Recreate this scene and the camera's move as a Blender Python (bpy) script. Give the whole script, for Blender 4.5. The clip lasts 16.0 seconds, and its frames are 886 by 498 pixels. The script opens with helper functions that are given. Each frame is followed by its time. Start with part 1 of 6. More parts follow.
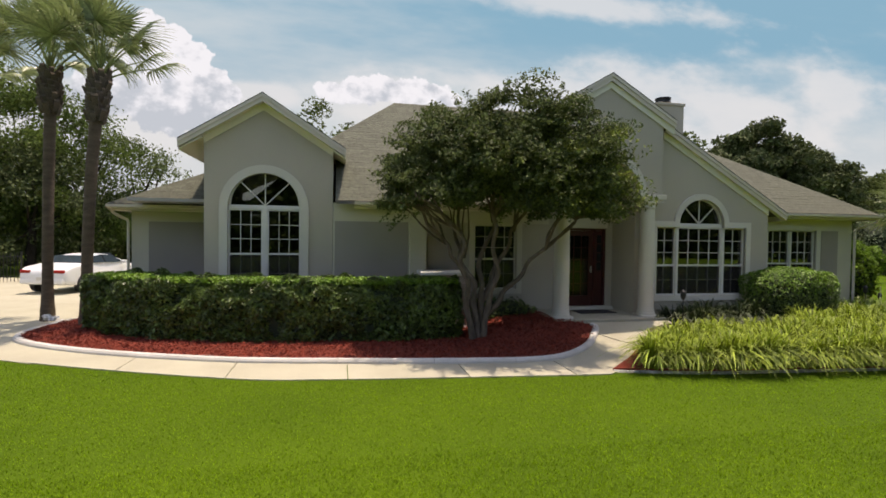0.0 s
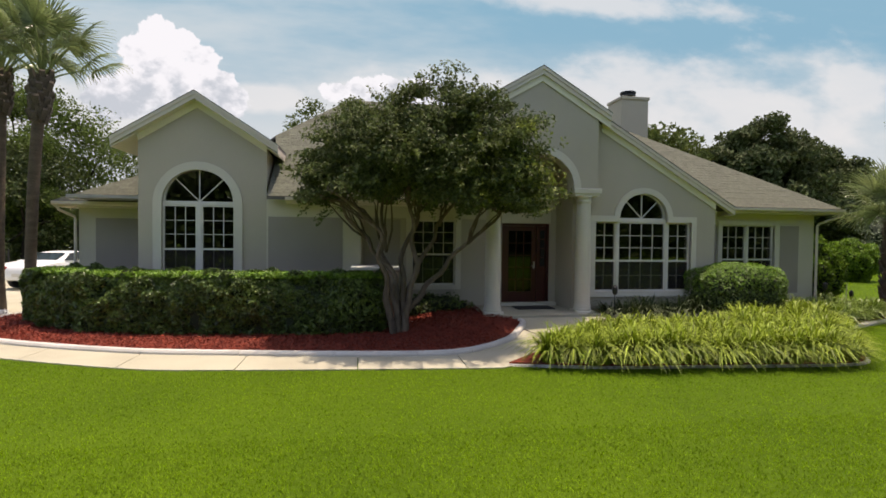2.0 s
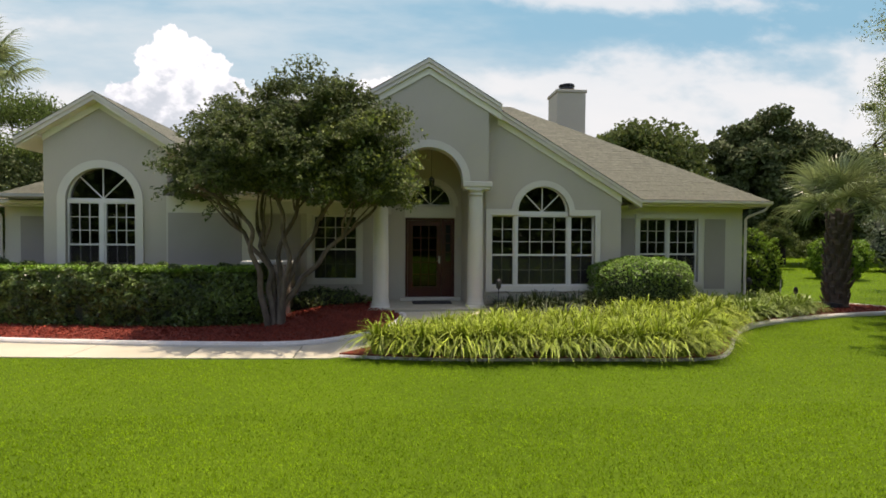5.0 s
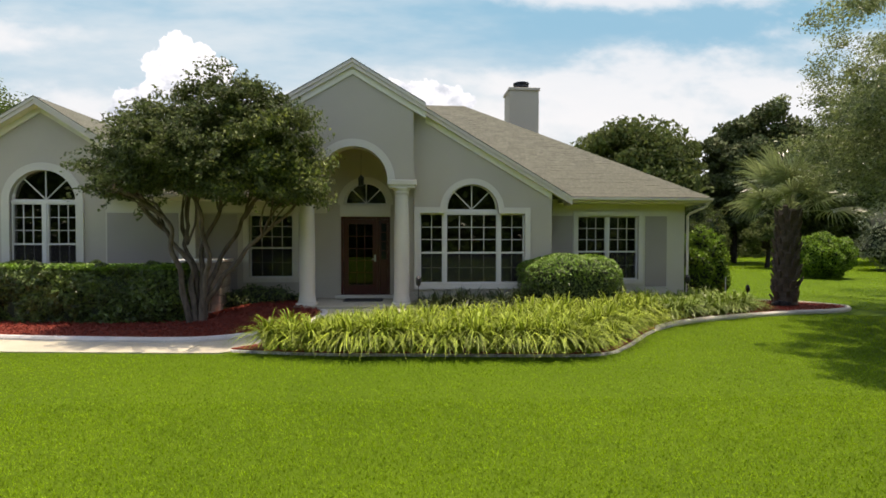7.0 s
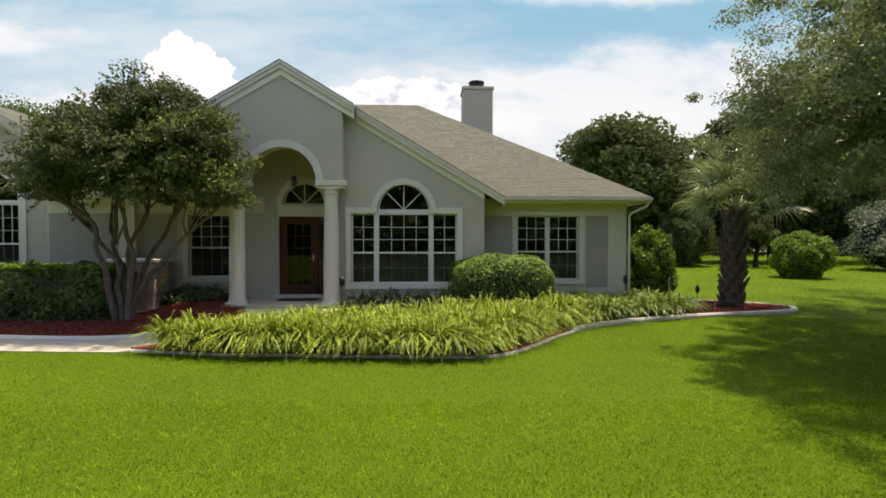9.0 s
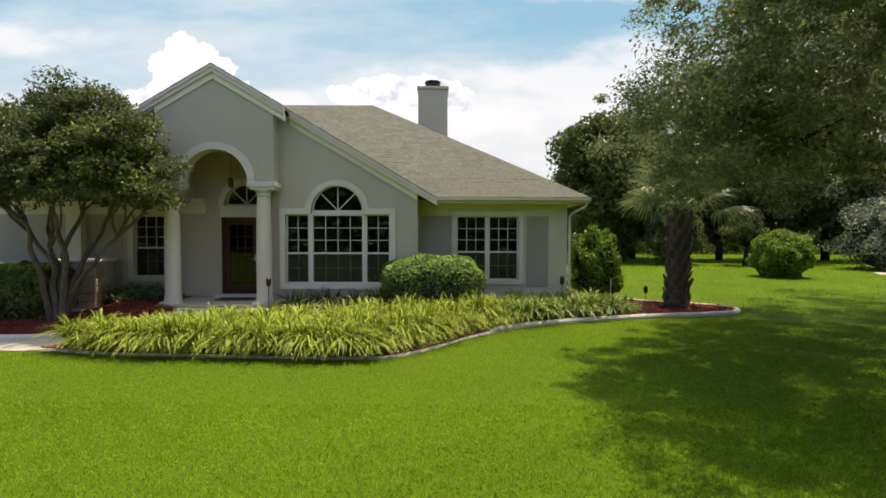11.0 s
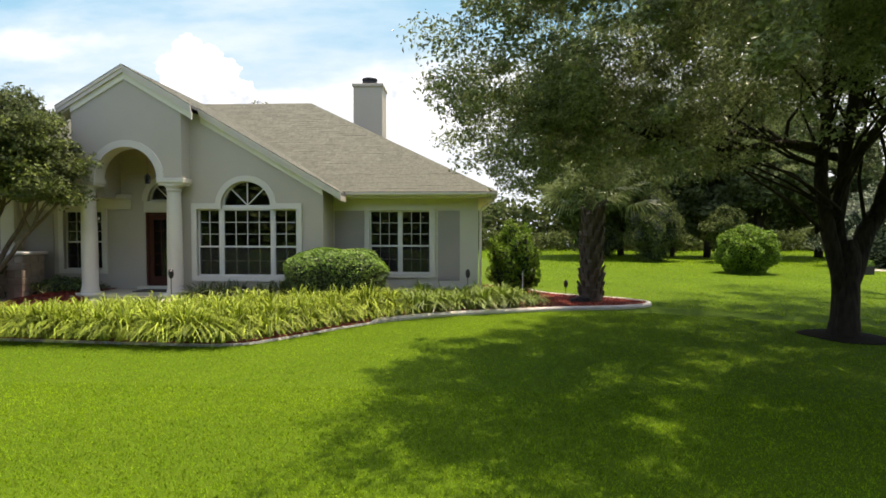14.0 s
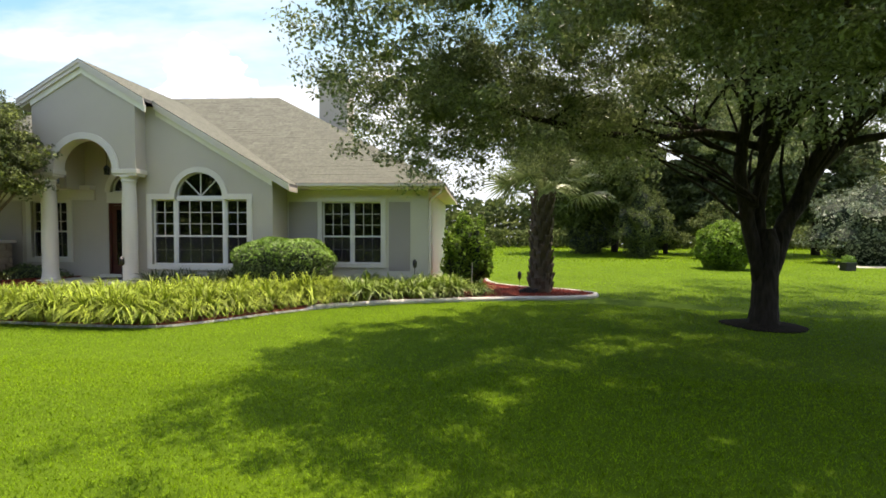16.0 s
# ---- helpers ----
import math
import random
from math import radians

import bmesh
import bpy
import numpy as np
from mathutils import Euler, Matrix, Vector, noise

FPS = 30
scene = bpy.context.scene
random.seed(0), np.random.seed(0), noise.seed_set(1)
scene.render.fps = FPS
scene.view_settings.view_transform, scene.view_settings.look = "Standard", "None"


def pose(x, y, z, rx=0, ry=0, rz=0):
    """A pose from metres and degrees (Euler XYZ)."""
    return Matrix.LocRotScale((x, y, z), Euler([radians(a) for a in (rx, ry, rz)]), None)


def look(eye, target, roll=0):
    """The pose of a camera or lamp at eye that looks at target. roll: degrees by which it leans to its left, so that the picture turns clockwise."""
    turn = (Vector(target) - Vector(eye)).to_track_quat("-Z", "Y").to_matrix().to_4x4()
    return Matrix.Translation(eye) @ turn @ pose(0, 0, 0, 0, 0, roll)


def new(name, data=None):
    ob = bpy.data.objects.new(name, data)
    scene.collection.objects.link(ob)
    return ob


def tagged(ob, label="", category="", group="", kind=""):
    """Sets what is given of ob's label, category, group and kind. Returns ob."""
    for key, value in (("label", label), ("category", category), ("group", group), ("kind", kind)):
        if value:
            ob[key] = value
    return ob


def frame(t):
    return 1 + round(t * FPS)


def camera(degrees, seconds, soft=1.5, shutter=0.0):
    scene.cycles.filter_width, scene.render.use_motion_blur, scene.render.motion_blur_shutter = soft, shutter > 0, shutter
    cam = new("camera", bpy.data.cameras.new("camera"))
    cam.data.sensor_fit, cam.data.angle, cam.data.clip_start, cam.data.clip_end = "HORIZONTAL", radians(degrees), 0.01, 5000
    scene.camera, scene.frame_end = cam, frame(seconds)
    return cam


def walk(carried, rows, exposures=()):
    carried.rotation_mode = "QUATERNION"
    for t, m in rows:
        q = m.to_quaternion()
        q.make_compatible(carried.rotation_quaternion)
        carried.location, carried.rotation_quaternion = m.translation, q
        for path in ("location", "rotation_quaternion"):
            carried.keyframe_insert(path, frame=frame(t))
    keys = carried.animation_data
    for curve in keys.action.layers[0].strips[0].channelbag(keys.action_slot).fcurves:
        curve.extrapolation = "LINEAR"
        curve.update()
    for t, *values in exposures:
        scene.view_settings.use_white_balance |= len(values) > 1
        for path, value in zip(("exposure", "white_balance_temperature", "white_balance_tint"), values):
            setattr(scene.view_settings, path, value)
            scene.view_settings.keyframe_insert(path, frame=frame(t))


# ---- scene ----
cam = camera(83.4, 16.0, soft=1.7)
# seconds, eye x y z, yaw, pitch, roll
PATH = [
    (0.0, -7.988, -11.458, 1.869, -11.68, -1.41, -0.76),
    (0.5, -7.428, -11.568, 1.848, -11.04, -1.42, -0.72),
    (1.0, -6.949, -11.668, 1.810, -10.57, -1.38, -0.68),
    (1.5, -6.413, -11.773, 1.781, -9.88, -1.36, -0.65),
    (2.0, -5.855, -11.842, 1.759, -9.32, -1.37, -0.64),
    (2.5, -5.325, -11.928, 1.733, -8.71, -1.35, -0.58),
    (3.0, -4.758, -11.988, 1.708, -8.08, -1.29, -0.53),
    (3.5, -4.259, -12.063, 1.665, -7.56, -1.21, -0.46),
    (4.0, -3.658, -12.124, 1.634, -6.82, -1.17, -0.45),
    (4.5, -3.076, -12.180, 1.629, -6.08, -1.23, -0.38),
    (5.0, -2.437, -12.279, 1.603, -5.68, -1.20, -0.35),
    (7.5, 0.272, -12.569, 1.534, -3.16, -1.09, -0.12),
    (8.0, 0.780, -12.571, 1.558, -2.71, -1.21, -0.20),
    (8.5, 1.333, -12.616, 1.589, -2.42, -1.31, -0.15),
    (9.0, 1.837, -12.665, 1.604, -2.20, -1.38, -0.11),
    (11.5, 4.479, -12.806, 1.719, 0.23, -1.80, -0.11),
    (12.0, 4.990, -12.821, 1.700, 0.85, -1.80, -0.10),
    (12.5, 5.488, -12.805, 1.710, 1.39, -1.91, -0.09),
    (13.0, 6.015, -12.805, 1.709, 1.89, -1.97, -0.18),
    (13.5, 6.493, -12.871, 1.672, 1.82, -1.98, -0.10),
    (14.0, 7.030, -12.990, 1.610, 2.14, -2.02, -0.05),
    (14.5, 7.572, -13.015, 1.573, 2.71, -1.99, -0.23),
    (15.0, 8.197, -13.066, 1.485, 3.20, -1.90, -0.29),
    (15.5, 8.604, -13.115, 1.438, 3.45, -2.00, -0.24),
    (16.0, 8.861, -13.112, 1.408, 3.80, -2.21, -0.30),
]
EXPOSURES = [(0.0, 0.50, 7650, 19), (5.0, 0.77, 7650, 19), (9.0, 0.86, 7650, 19), (12.5, 0.96, 7650, 19), (16.0, 1.38, 7450, 19)]
walk(cam, [(t, pose(x, y, z, 90 + pitch, roll, yaw)) for t, x, y, z, yaw, pitch, roll in PATH], EXPOSURES)

# ---------------------------------------------------------------- light
SUN_TO = Vector((0.16, 0.12, 0.98)).normalized()
world = bpy.data.worlds.new("sky_world")
scene.world = world
world.use_nodes = True
wn = world.node_tree.nodes
sky = wn.new("ShaderNodeTexSky")
sky.sky_type = "NISHITA"
sky.sun_disc = False
sky.sun_elevation = math.asin(SUN_TO.z)
sky.sun_rotation = math.atan2(SUN_TO.x, SUN_TO.y)
sky.altitude, sky.air_density, sky.dust_density = 10, 1.0, 1.5
world.node_tree.links.new(sky.outputs[0], wn["Background"].inputs[0])
wn["Background"].inputs[1].default_value = 0.18
sun_data = bpy.data.lights.new("sun", "SUN")
sun_data.energy, sun_data.angle, sun_data.color = 3.7, radians(0.6), (1.0, 0.95, 0.86)
sun_ob = new("sun", sun_data)
sun_ob.matrix_world = look(SUN_TO * 60, (0, 0, 0))

# ---------------------------------------------------------------- materials
def nodes_of(m):
    m.use_nodes = True
    return m.node_tree.nodes, m.node_tree.links, m.node_tree.nodes["Principled BSDF"]


def surface(name, low, high, scale=3.0, rough=0.8, grain=40.0, bump=0.2, depth=0.01, metal=0.0, per="", spread=0.25, soft=0.0,
            spec=0.5, stretch=(1, 1, 1)):
    """A procedural surface: two colours mixed by a broad and a fine noise, relief from the fine one, and an optional
    variation per object or per island."""
    m = bpy.data.materials.new(name)
    n, l, p = nodes_of(m)
    co = n.new("ShaderNodeTexCoord")
    mp = n.new("ShaderNodeMapping")
    mp.inputs["Scale"].default_value = stretch
    l.new(co.outputs["Object"], mp.inputs[0])
    broad, fine = n.new("ShaderNodeTexNoise"), n.new("ShaderNodeTexNoise")
    for node, s, d in ((broad, scale, 4), (fine, grain, 3)):
        node.inputs["Scale"].default_value, node.inputs["Detail"].default_value = s, d
        l.new(mp.outputs[0], node.inputs["Vector"])
    add = n.new("ShaderNodeMath")
    add.operation = "MULTIPLY_ADD"
    l.new(fine.outputs[0], add.inputs[0])
    add.inputs[1].default_value = 0.5
    half = n.new("ShaderNodeMath")
    half.operation = "MULTIPLY"
    half.inputs[1].default_value = 0.5
    l.new(broad.outputs[0], half.inputs[0])
    l.new(half.outputs[0], add.inputs[2])
    ramp = n.new("ShaderNodeValToRGB")
    ramp.color_ramp.elements[0].position, ramp.color_ramp.elements[1].position = 0.32, 0.68
    ramp.color_ramp.elements[0].color, ramp.color_ramp.elements[1].color = (*low, 1), (*high, 1)
    l.new(add.outputs[0], ramp.inputs[0])
    out = ramp.outputs[0]
    if per:
        src = n.new("ShaderNodeObjectInfo").outputs["Random"] if per == "object" else n.new("ShaderNodeNewGeometry").outputs["Random Per Island"]
        rng = n.new("ShaderNodeMapRange")
        rng.inputs["To Min"].default_value, rng.inputs["To Max"].default_value = 1 - spread, 1 + spread
        l.new(src, rng.inputs[0])
        hsv = n.new("ShaderNodeHueSaturation")
        l.new(rng.outputs[0], hsv.inputs["Value"])
        l.new(out, hsv.inputs["Color"])
        out = hsv.outputs[0]
    l.new(out, p.inputs["Base Color"])
    p.inputs["Roughness"].default_value, p.inputs["Metallic"].default_value = rough, metal
    p.inputs["Specular IOR Level"].default_value = spec
    if bump:
        b = n.new("ShaderNodeBump")
        b.inputs["Strength"].default_value, b.inputs["Distance"].default_value = bump, depth
        l.new(fine.outputs[0], b.inputs["Height"])
        l.new(b.outputs[0], p.inputs["Normal"])
    if soft:
        tr = n.new("ShaderNodeBsdfTranslucent")
        mix = n.new("ShaderNodeMixShader")
        mix.inputs[0].default_value = soft
        l.new(out, tr.inputs[0])
        l.new(p.outputs[0], mix.inputs[1])
        l.new(tr.outputs[0], mix.inputs[2])
        l.new(mix.outputs[0], n["Material Output"].inputs[0])
    return m


STUCCO = surface("stucco_grey", (0.410, 0.364, 0.280), (0.480, 0.430, 0.335), 0.7, 0.9, 90, 0.35, 0.004)
CREAM = surface("stucco_cream", (0.53, 0.49, 0.375), (0.60, 0.56, 0.435), 0.8, 0.9, 90, 0.3, 0.004)
PANEL = surface("panel_grey", (0.300, 0.264, 0.222), (0.355, 0.314, 0.268), 0.9, 0.85, 80, 0.2, 0.003)
TRIM = surface("trim_white", (0.55, 0.515, 0.415), (0.63, 0.59, 0.485), 1.2, 0.7, 60, 0.12, 0.002)
FRAME = surface("window_white", (0.59, 0.565, 0.50), (0.68, 0.655, 0.585), 2.0, 0.45, 50, 0.03, 0.001)
SOFFIT = surface("soffit_cream", (0.68, 0.635, 0.49), (0.76, 0.71, 0.56), 1.5, 0.7, 40, 0.06, 0.002)
FASCIA = surface("fascia_cream", (0.60, 0.525, 0.43), (0.68, 0.605, 0.505), 1.5, 0.6, 40, 0.06, 0.002, stretch=(1, 1, 6))
SHINGLE = surface("shingle", (0.058, 0.061, 0.042), (0.128, 0.133, 0.094), 11, 0.95, 60, 0.6, 0.008, per="island", spread=0.13)
ROOFDECK = surface("roof_underlay", (0.10, 0.09, 0.08), (0.16, 0.145, 0.13), 2, 0.95, 80, 0.3, 0.004)
CONCRETE = surface("concrete_path", (0.31, 0.285, 0.205), (0.45, 0.42, 0.31), 0.9, 0.9, 70, 0.25, 0.004)
KERB_OLD = surface("kerb_weathered", (0.08, 0.078, 0.066), (0.60, 0.57, 0.51), 6.5, 0.95, 22, 0.4, 0.008)
KERB = surface("kerb_concrete", (0.40, 0.38, 0.34), (0.62, 0.59, 0.53), 2.2, 0.9, 60, 0.35, 0.006)
MULCH = surface("mulch_red", (0.115, 0.017, 0.007), (0.25, 0.036, 0.014), 4, 0.95, 55, 0.9, 0.03)
CHIP = surface("mulch_chip", (0.115, 0.016, 0.007), (0.27, 0.040, 0.015), 9, 0.9, 60, 0.3, 0.004, per="island", spread=0.5)
LAWN = surface("lawn", (0.041, 0.080, 0.003), (0.072, 0.126, 0.004), 0.35, 0.9, 60, 0.5, 0.015, spec=0.1)
DOOR = surface("door_mahogany", (0.040, 0.006, 0.006), (0.078, 0.011, 0.010), 3, 0.35, 30, 0.06, 0.002, stretch=(6, 6, 1))
DARKROOM = surface("interior_paint", (0.30, 0.285, 0.26), (0.38, 0.36, 0.33), 1, 0.9, 30, 0)
METAL = surface("metal_dark", (0.03, 0.03, 0.03), (0.06, 0.06, 0.06), 3, 0.45, 60, 0.1, 0.002, metal=0.8)
STEEL = surface("metal_cap", (0.35, 0.35, 0.36), (0.5, 0.5, 0.5), 3, 0.4, 60, 0.1, 0.002, metal=0.9)
BENCH = surface("bench_stone", (0.28, 0.215, 0.15), (0.58, 0.48, 0.36), 3, 0.85, 60, 0.4, 0.006)
BENCHTOP = surface("bench_top", (0.62, 0.60, 0.55), (0.76, 0.74, 0.68), 2, 0.8, 60, 0.15, 0.003)
HEDGE = surface("hedge_leaf", (0.033, 0.060, 0.015), (0.140, 0.205, 0.038), 1.6, 0.42, 20, 0, per="island", spread=0.6, soft=0.15)
# near-black filling: the shade between the leaves, put into the colour
HEDGESHADE = surface("hedge_inner_shade", (0.010, 0.018, 0.006), (0.02, 0.03, 0.01), 6, 0.9, 20, 0)
OAKLEAF = surface("oak_leaf", (0.100, 0.132, 0.044), (0.215, 0.262, 0.100), 0.8, 0.36, 20, 0, per="island", spread=0.5, soft=0.48)
MYRTLE = surface("myrtle_leaf", (0.050, 0.071, 0.024), (0.128, 0.162, 0.050), 1.2, 0.6, 20, 0, per="island", spread=0.55, soft=0.34, spec=0.22)
# lighter copy of the myrtle leaf: sun on young leaves, held in the colour
SUNLITYOUNG = surface("myrtle_sunlit_young_leaf", (0.085, 0.115, 0.022), (0.200, 0.245, 0.050), 1.2, 0.55, 20, 0, per="island", spread=0.5, soft=0.3, spec=0.25)
FARLEAF = surface("far_leaf", (0.050, 0.074, 0.020), (0.125, 0.155, 0.045), 0.35, 0.6, 8, 0, per="island", spread=0.4, soft=0.36, spec=0.12)
MIDLEAF = surface("glossy_leaf", (0.075, 0.145, 0.014), (0.20, 0.32, 0.035), 1.5, 0.5, 20, 0, per="island", spread=0.55, soft=0.4, spec=0.25)
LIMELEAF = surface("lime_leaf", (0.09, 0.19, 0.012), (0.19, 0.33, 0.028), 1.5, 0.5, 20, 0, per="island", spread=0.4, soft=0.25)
STRAP = surface("strap_leaf", (0.050, 0.098, 0.005), (0.360, 0.440, 0.042), 1.6, 0.55, 14, 0, per="island", spread=0.6, soft=0.18, spec=0.25)
# shaded copy of the dark strap leaf: the shade is in its colour
STRAPSHADED = surface("strap_leaf_shaded", (0.020, 0.036, 0.010), (0.062, 0.090, 0.022), 1.6, 0.5, 14, 0, per="island", spread=0.4, soft=0.12)
STRAPDARK = surface("strap_leaf_dark", (0.055, 0.105, 0.010), (0.22, 0.30, 0.035), 1.6, 0.45, 14, 0, per="island", spread=0.4, soft=0.2)
PALMLEAF = surface("palm_leaf", (0.105, 0.145, 0.050), (0.24, 0.29, 0.120), 1.2, 0.36, 20, 0, per="island", spread=0.4, soft=0.35)
PALMDRY = surface("palm_boot", (0.055, 0.040, 0.027), (0.15, 0.112, 0.078), 4, 0.9, 50, 0.6, 0.015, per="island", spread=0.3)
PALMBARK = surface("palm_bark", (0.060, 0.041, 0.026), (0.155, 0.112, 0.073), 3, 0.95, 30, 0.8, 0.02, stretch=(1, 1, 4))
BARK = surface("oak_bark", (0.010, 0.008, 0.006), (0.050, 0.039, 0.029), 3, 0.95, 20, 1.0, 0.05, spec=0.15, stretch=(1, 1, 0.25))
MYRTLEBARK = surface("myrtle_bark", (0.045, 0.032, 0.022), (0.20, 0.155, 0.110), 3, 0.85, 16, 0.8, 0.012, stretch=(1, 1, 0.3))
GRASS = surface("grass_blade", (0.101, 0.188, 0.003), (0.188, 0.310, 0.007), 0.55, 0.6, 6, 0, per="island", spread=0.5, soft=0.5, spec=0.12)
CARPAINT = surface("car_white", (0.78, 0.78, 0.77), (0.82, 0.82, 0.81), 1, 0.2, 30, 0)
RUBBER = surface("rubber", (0.015, 0.015, 0.015), (0.03, 0.03, 0.03), 4, 0.8, 60, 0.1, 0.002)
CARGLASS = surface("car_glass", (0.012, 0.014, 0.016), (0.02, 0.022, 0.024), 2, 0.06, 30, 0)
REDLAMP = surface("lamp_red", (0.30, 0.01, 0.01), (0.38, 0.015, 0.012), 3, 0.2, 30, 0)
MAT = surface("door_mat", (0.02, 0.018, 0.016), (0.045, 0.04, 0.035), 6, 0.95, 120, 0.6, 0.006)
ORNAMENT = surface("ornament_white", (0.75, 0.73, 0.70), (0.85, 0.83, 0.80), 4, 0.6, 30, 0)


def glass_material(name, tint, ior=1.5):
    m = bpy.data.materials.new(name)
    n, l, p = nodes_of(m)
    n.remove(p)
    fr = n.new("ShaderNodeFresnel")
    fr.inputs[0].default_value = ior
    clear, gloss, mix = n.new("ShaderNodeBsdfTransparent"), n.new("ShaderNodeBsdfGlossy"), n.new("ShaderNodeMixShader")
    clear.inputs[0].default_value = (*tint, 1)
    gloss.inputs["Roughness"].default_value = 0.015
    wave = n.new("ShaderNodeTexNoise")
    wave.inputs["Scale"].default_value = 1.3
    co = n.new("ShaderNodeTexCoord")
    l.new(co.outputs["Object"], wave.inputs["Vector"])
    b = n.new("ShaderNodeBump")
    b.inputs["Strength"].default_value, b.inputs["Distance"].default_value = 0.05, 0.02
    l.new(wave.outputs[0], b.inputs["Height"])
    l.new(b.outputs[0], gloss.inputs["Normal"])
    l.new(fr.outputs[0], mix.inputs[0])
    l.new(clear.outputs[0], mix.inputs[1])
    l.new(gloss.outputs[0], mix.inputs[2])
    l.new(mix.outputs[0], n["Material Output"].inputs[0])
    return m


GLASS = glass_material("window_glass", (0.46, 0.47, 0.45), 2.5)
DOORGLASS = glass_material("door_glass", (0.38, 0.40, 0.40), 1.5)


def screen_material():
    m = bpy.data.materials.new("insect_screen")
    n, l, p = nodes_of(m)
    p.inputs["Base Color"].default_value = (0.040, 0.036, 0.031, 1)
    p.inputs["Roughness"].default_value = 0.9
    p.inputs["Specular IOR Level"].default_value = 0.05
    clear, mix, grain = n.new("ShaderNodeBsdfTransparent"), n.new("ShaderNodeMixShader"), n.new("ShaderNodeTexNoise")
    grain.inputs["Scale"].default_value = 3.0
    lim = n.new("ShaderNodeMapRange")
    lim.inputs["To Min"].default_value, lim.inputs["To Max"].default_value = 0.32, 0.5
    l.new(grain.outputs[0], lim.inputs[0])
    l.new(lim.outputs[0], mix.inputs[0])
    l.new(clear.outputs[0], mix.inputs[1])
    l.new(p.outputs[0], mix.inputs[2])
    l.new(mix.outputs[0], n["Material Output"].inputs[0])
    return m


SCREEN = screen_material()

# ---------------------------------------------------------------- helpers
def thing(name, label="", category="", group="", kind="", at=(0, 0, 0), turn=0.0):
    ob = new(name)
    ob.matrix_world = pose(*at, 0, 0, turn)
    return tagged(ob, label, category, group, kind)


def mesh_of(name, bm, material, smooth=False):
    bmesh.ops.recalc_face_normals(bm, faces=bm.faces)
    me = bpy.data.meshes.new(name)
    if smooth:
        for f in bm.faces:
            f.smooth = True
    bm.to_mesh(me)
    bm.free()
    me.materials.append(material)
    return me


def part(name, bm, material, parent=None, label="", smooth=False):
    ob = new(name, mesh_of(name, bm, material, smooth))
    if parent is not None:
        ob.parent = parent
    if label:
        ob["label"] = label
    return ob


def solid(name, bm, material, label="", category="", group="", kind="", smooth=False):
    return tagged(part(name, bm, material, None, "", smooth), label, category, group, kind)


def raw(name, verts, faces, material, parent=None, smooth=False):
    me = bpy.data.meshes.new(name)
    me.from_pydata(verts, [], faces)
    me.materials.append(material)
    if smooth:
        me.polygons.foreach_set("use_smooth", [True] * len(me.polygons))
    me.update()
    ob = new(name, me)
    if parent is not None:
        ob.parent = parent
    return ob


def box(bm, x0, x1, y0, y1, z0, z1, bevel=0.0):
    vs = bmesh.ops.create_cube(bm, size=1)["verts"]
    bmesh.ops.transform(bm, matrix=Matrix.Translation(((x0 + x1) / 2, (y0 + y1) / 2, (z0 + z1) / 2)) @ Matrix.Diagonal((x1 - x0, y1 - y0, z1 - z0, 1)), verts=vs)
    if bevel:
        es = list({e for v in vs for e in v.link_edges})
        bmesh.ops.bevel(bm, geom=es, offset=bevel, segments=2, affect="EDGES", profile=0.5)
    return bm


def block(*a, bevel=0.0):
    return box(bmesh.new(), *a, bevel=bevel)


def prism(bm, outline, y0, y1):
    """A closed outline in x, z, pushed from y0 to y1."""
    a = [bm.verts.new((x, y0, z)) for x, z in outline]
    b = [bm.verts.new((x, y1, z)) for x, z in outline]
    bm.faces.new(a)
    bm.faces.new(b[::-1])
    for i in range(len(a)):
        j = (i + 1) % len(a)
        bm.faces.new((a[i], b[i], b[j], a[j]))
    return bm


def pierced(bm, outline, holes, y0, y1):
    """A wall in x, z with openings that go through, from y0 to y1."""
    for y in (y0, y1):
        edges = []
        for loop in (outline, *holes):
            vs = [bm.verts.new((x, y, z)) for x, z in loop]
            edges += [bm.edges.new((vs[i], vs[(i + 1) % len(vs)])) for i in range(len(vs))]
        bmesh.ops.triangle_fill(bm, edges=edges, use_beauty=True)
    for loop in (outline, *holes):
        a = [bm.verts.new((x, y0, z)) for x, z in loop]
        b = [bm.verts.new((x, y1, z)) for x, z in loop]
        for i in range(len(a)):
            j = (i + 1) % len(a)
            bm.faces.new((a[i], b[i], b[j], a[j]))
    bmesh.ops.remove_doubles(bm, verts=bm.verts, dist=1e-5)
    return bm


def arc(cx, cz, r, a0, a1, n=20):
    return [(cx + r * math.cos(radians(a0 + (a1 - a0) * i / n)), cz + r * math.sin(radians(a0 + (a1 - a0) * i / n))) for i in range(n + 1)]


def rect(x0, x1, z0, z1):
    return [(x0, z0), (x1, z0), (x1, z1), (x0, z1)]


def slab(bm, corners, thick):
    """A sloping plate: its corners in space, and its depth straight down."""
    a = [bm.verts.new(c) for c in corners]
    b = [bm.verts.new((c[0], c[1], c[2] - thick)) for c in corners]
    bm.faces.new(a)
    bm.faces.new(b[::-1])
    for i in range(len(a)):
        j = (i + 1) % len(a)
        bm.faces.new((a[i], b[i], b[j], a[j]))
    return bm


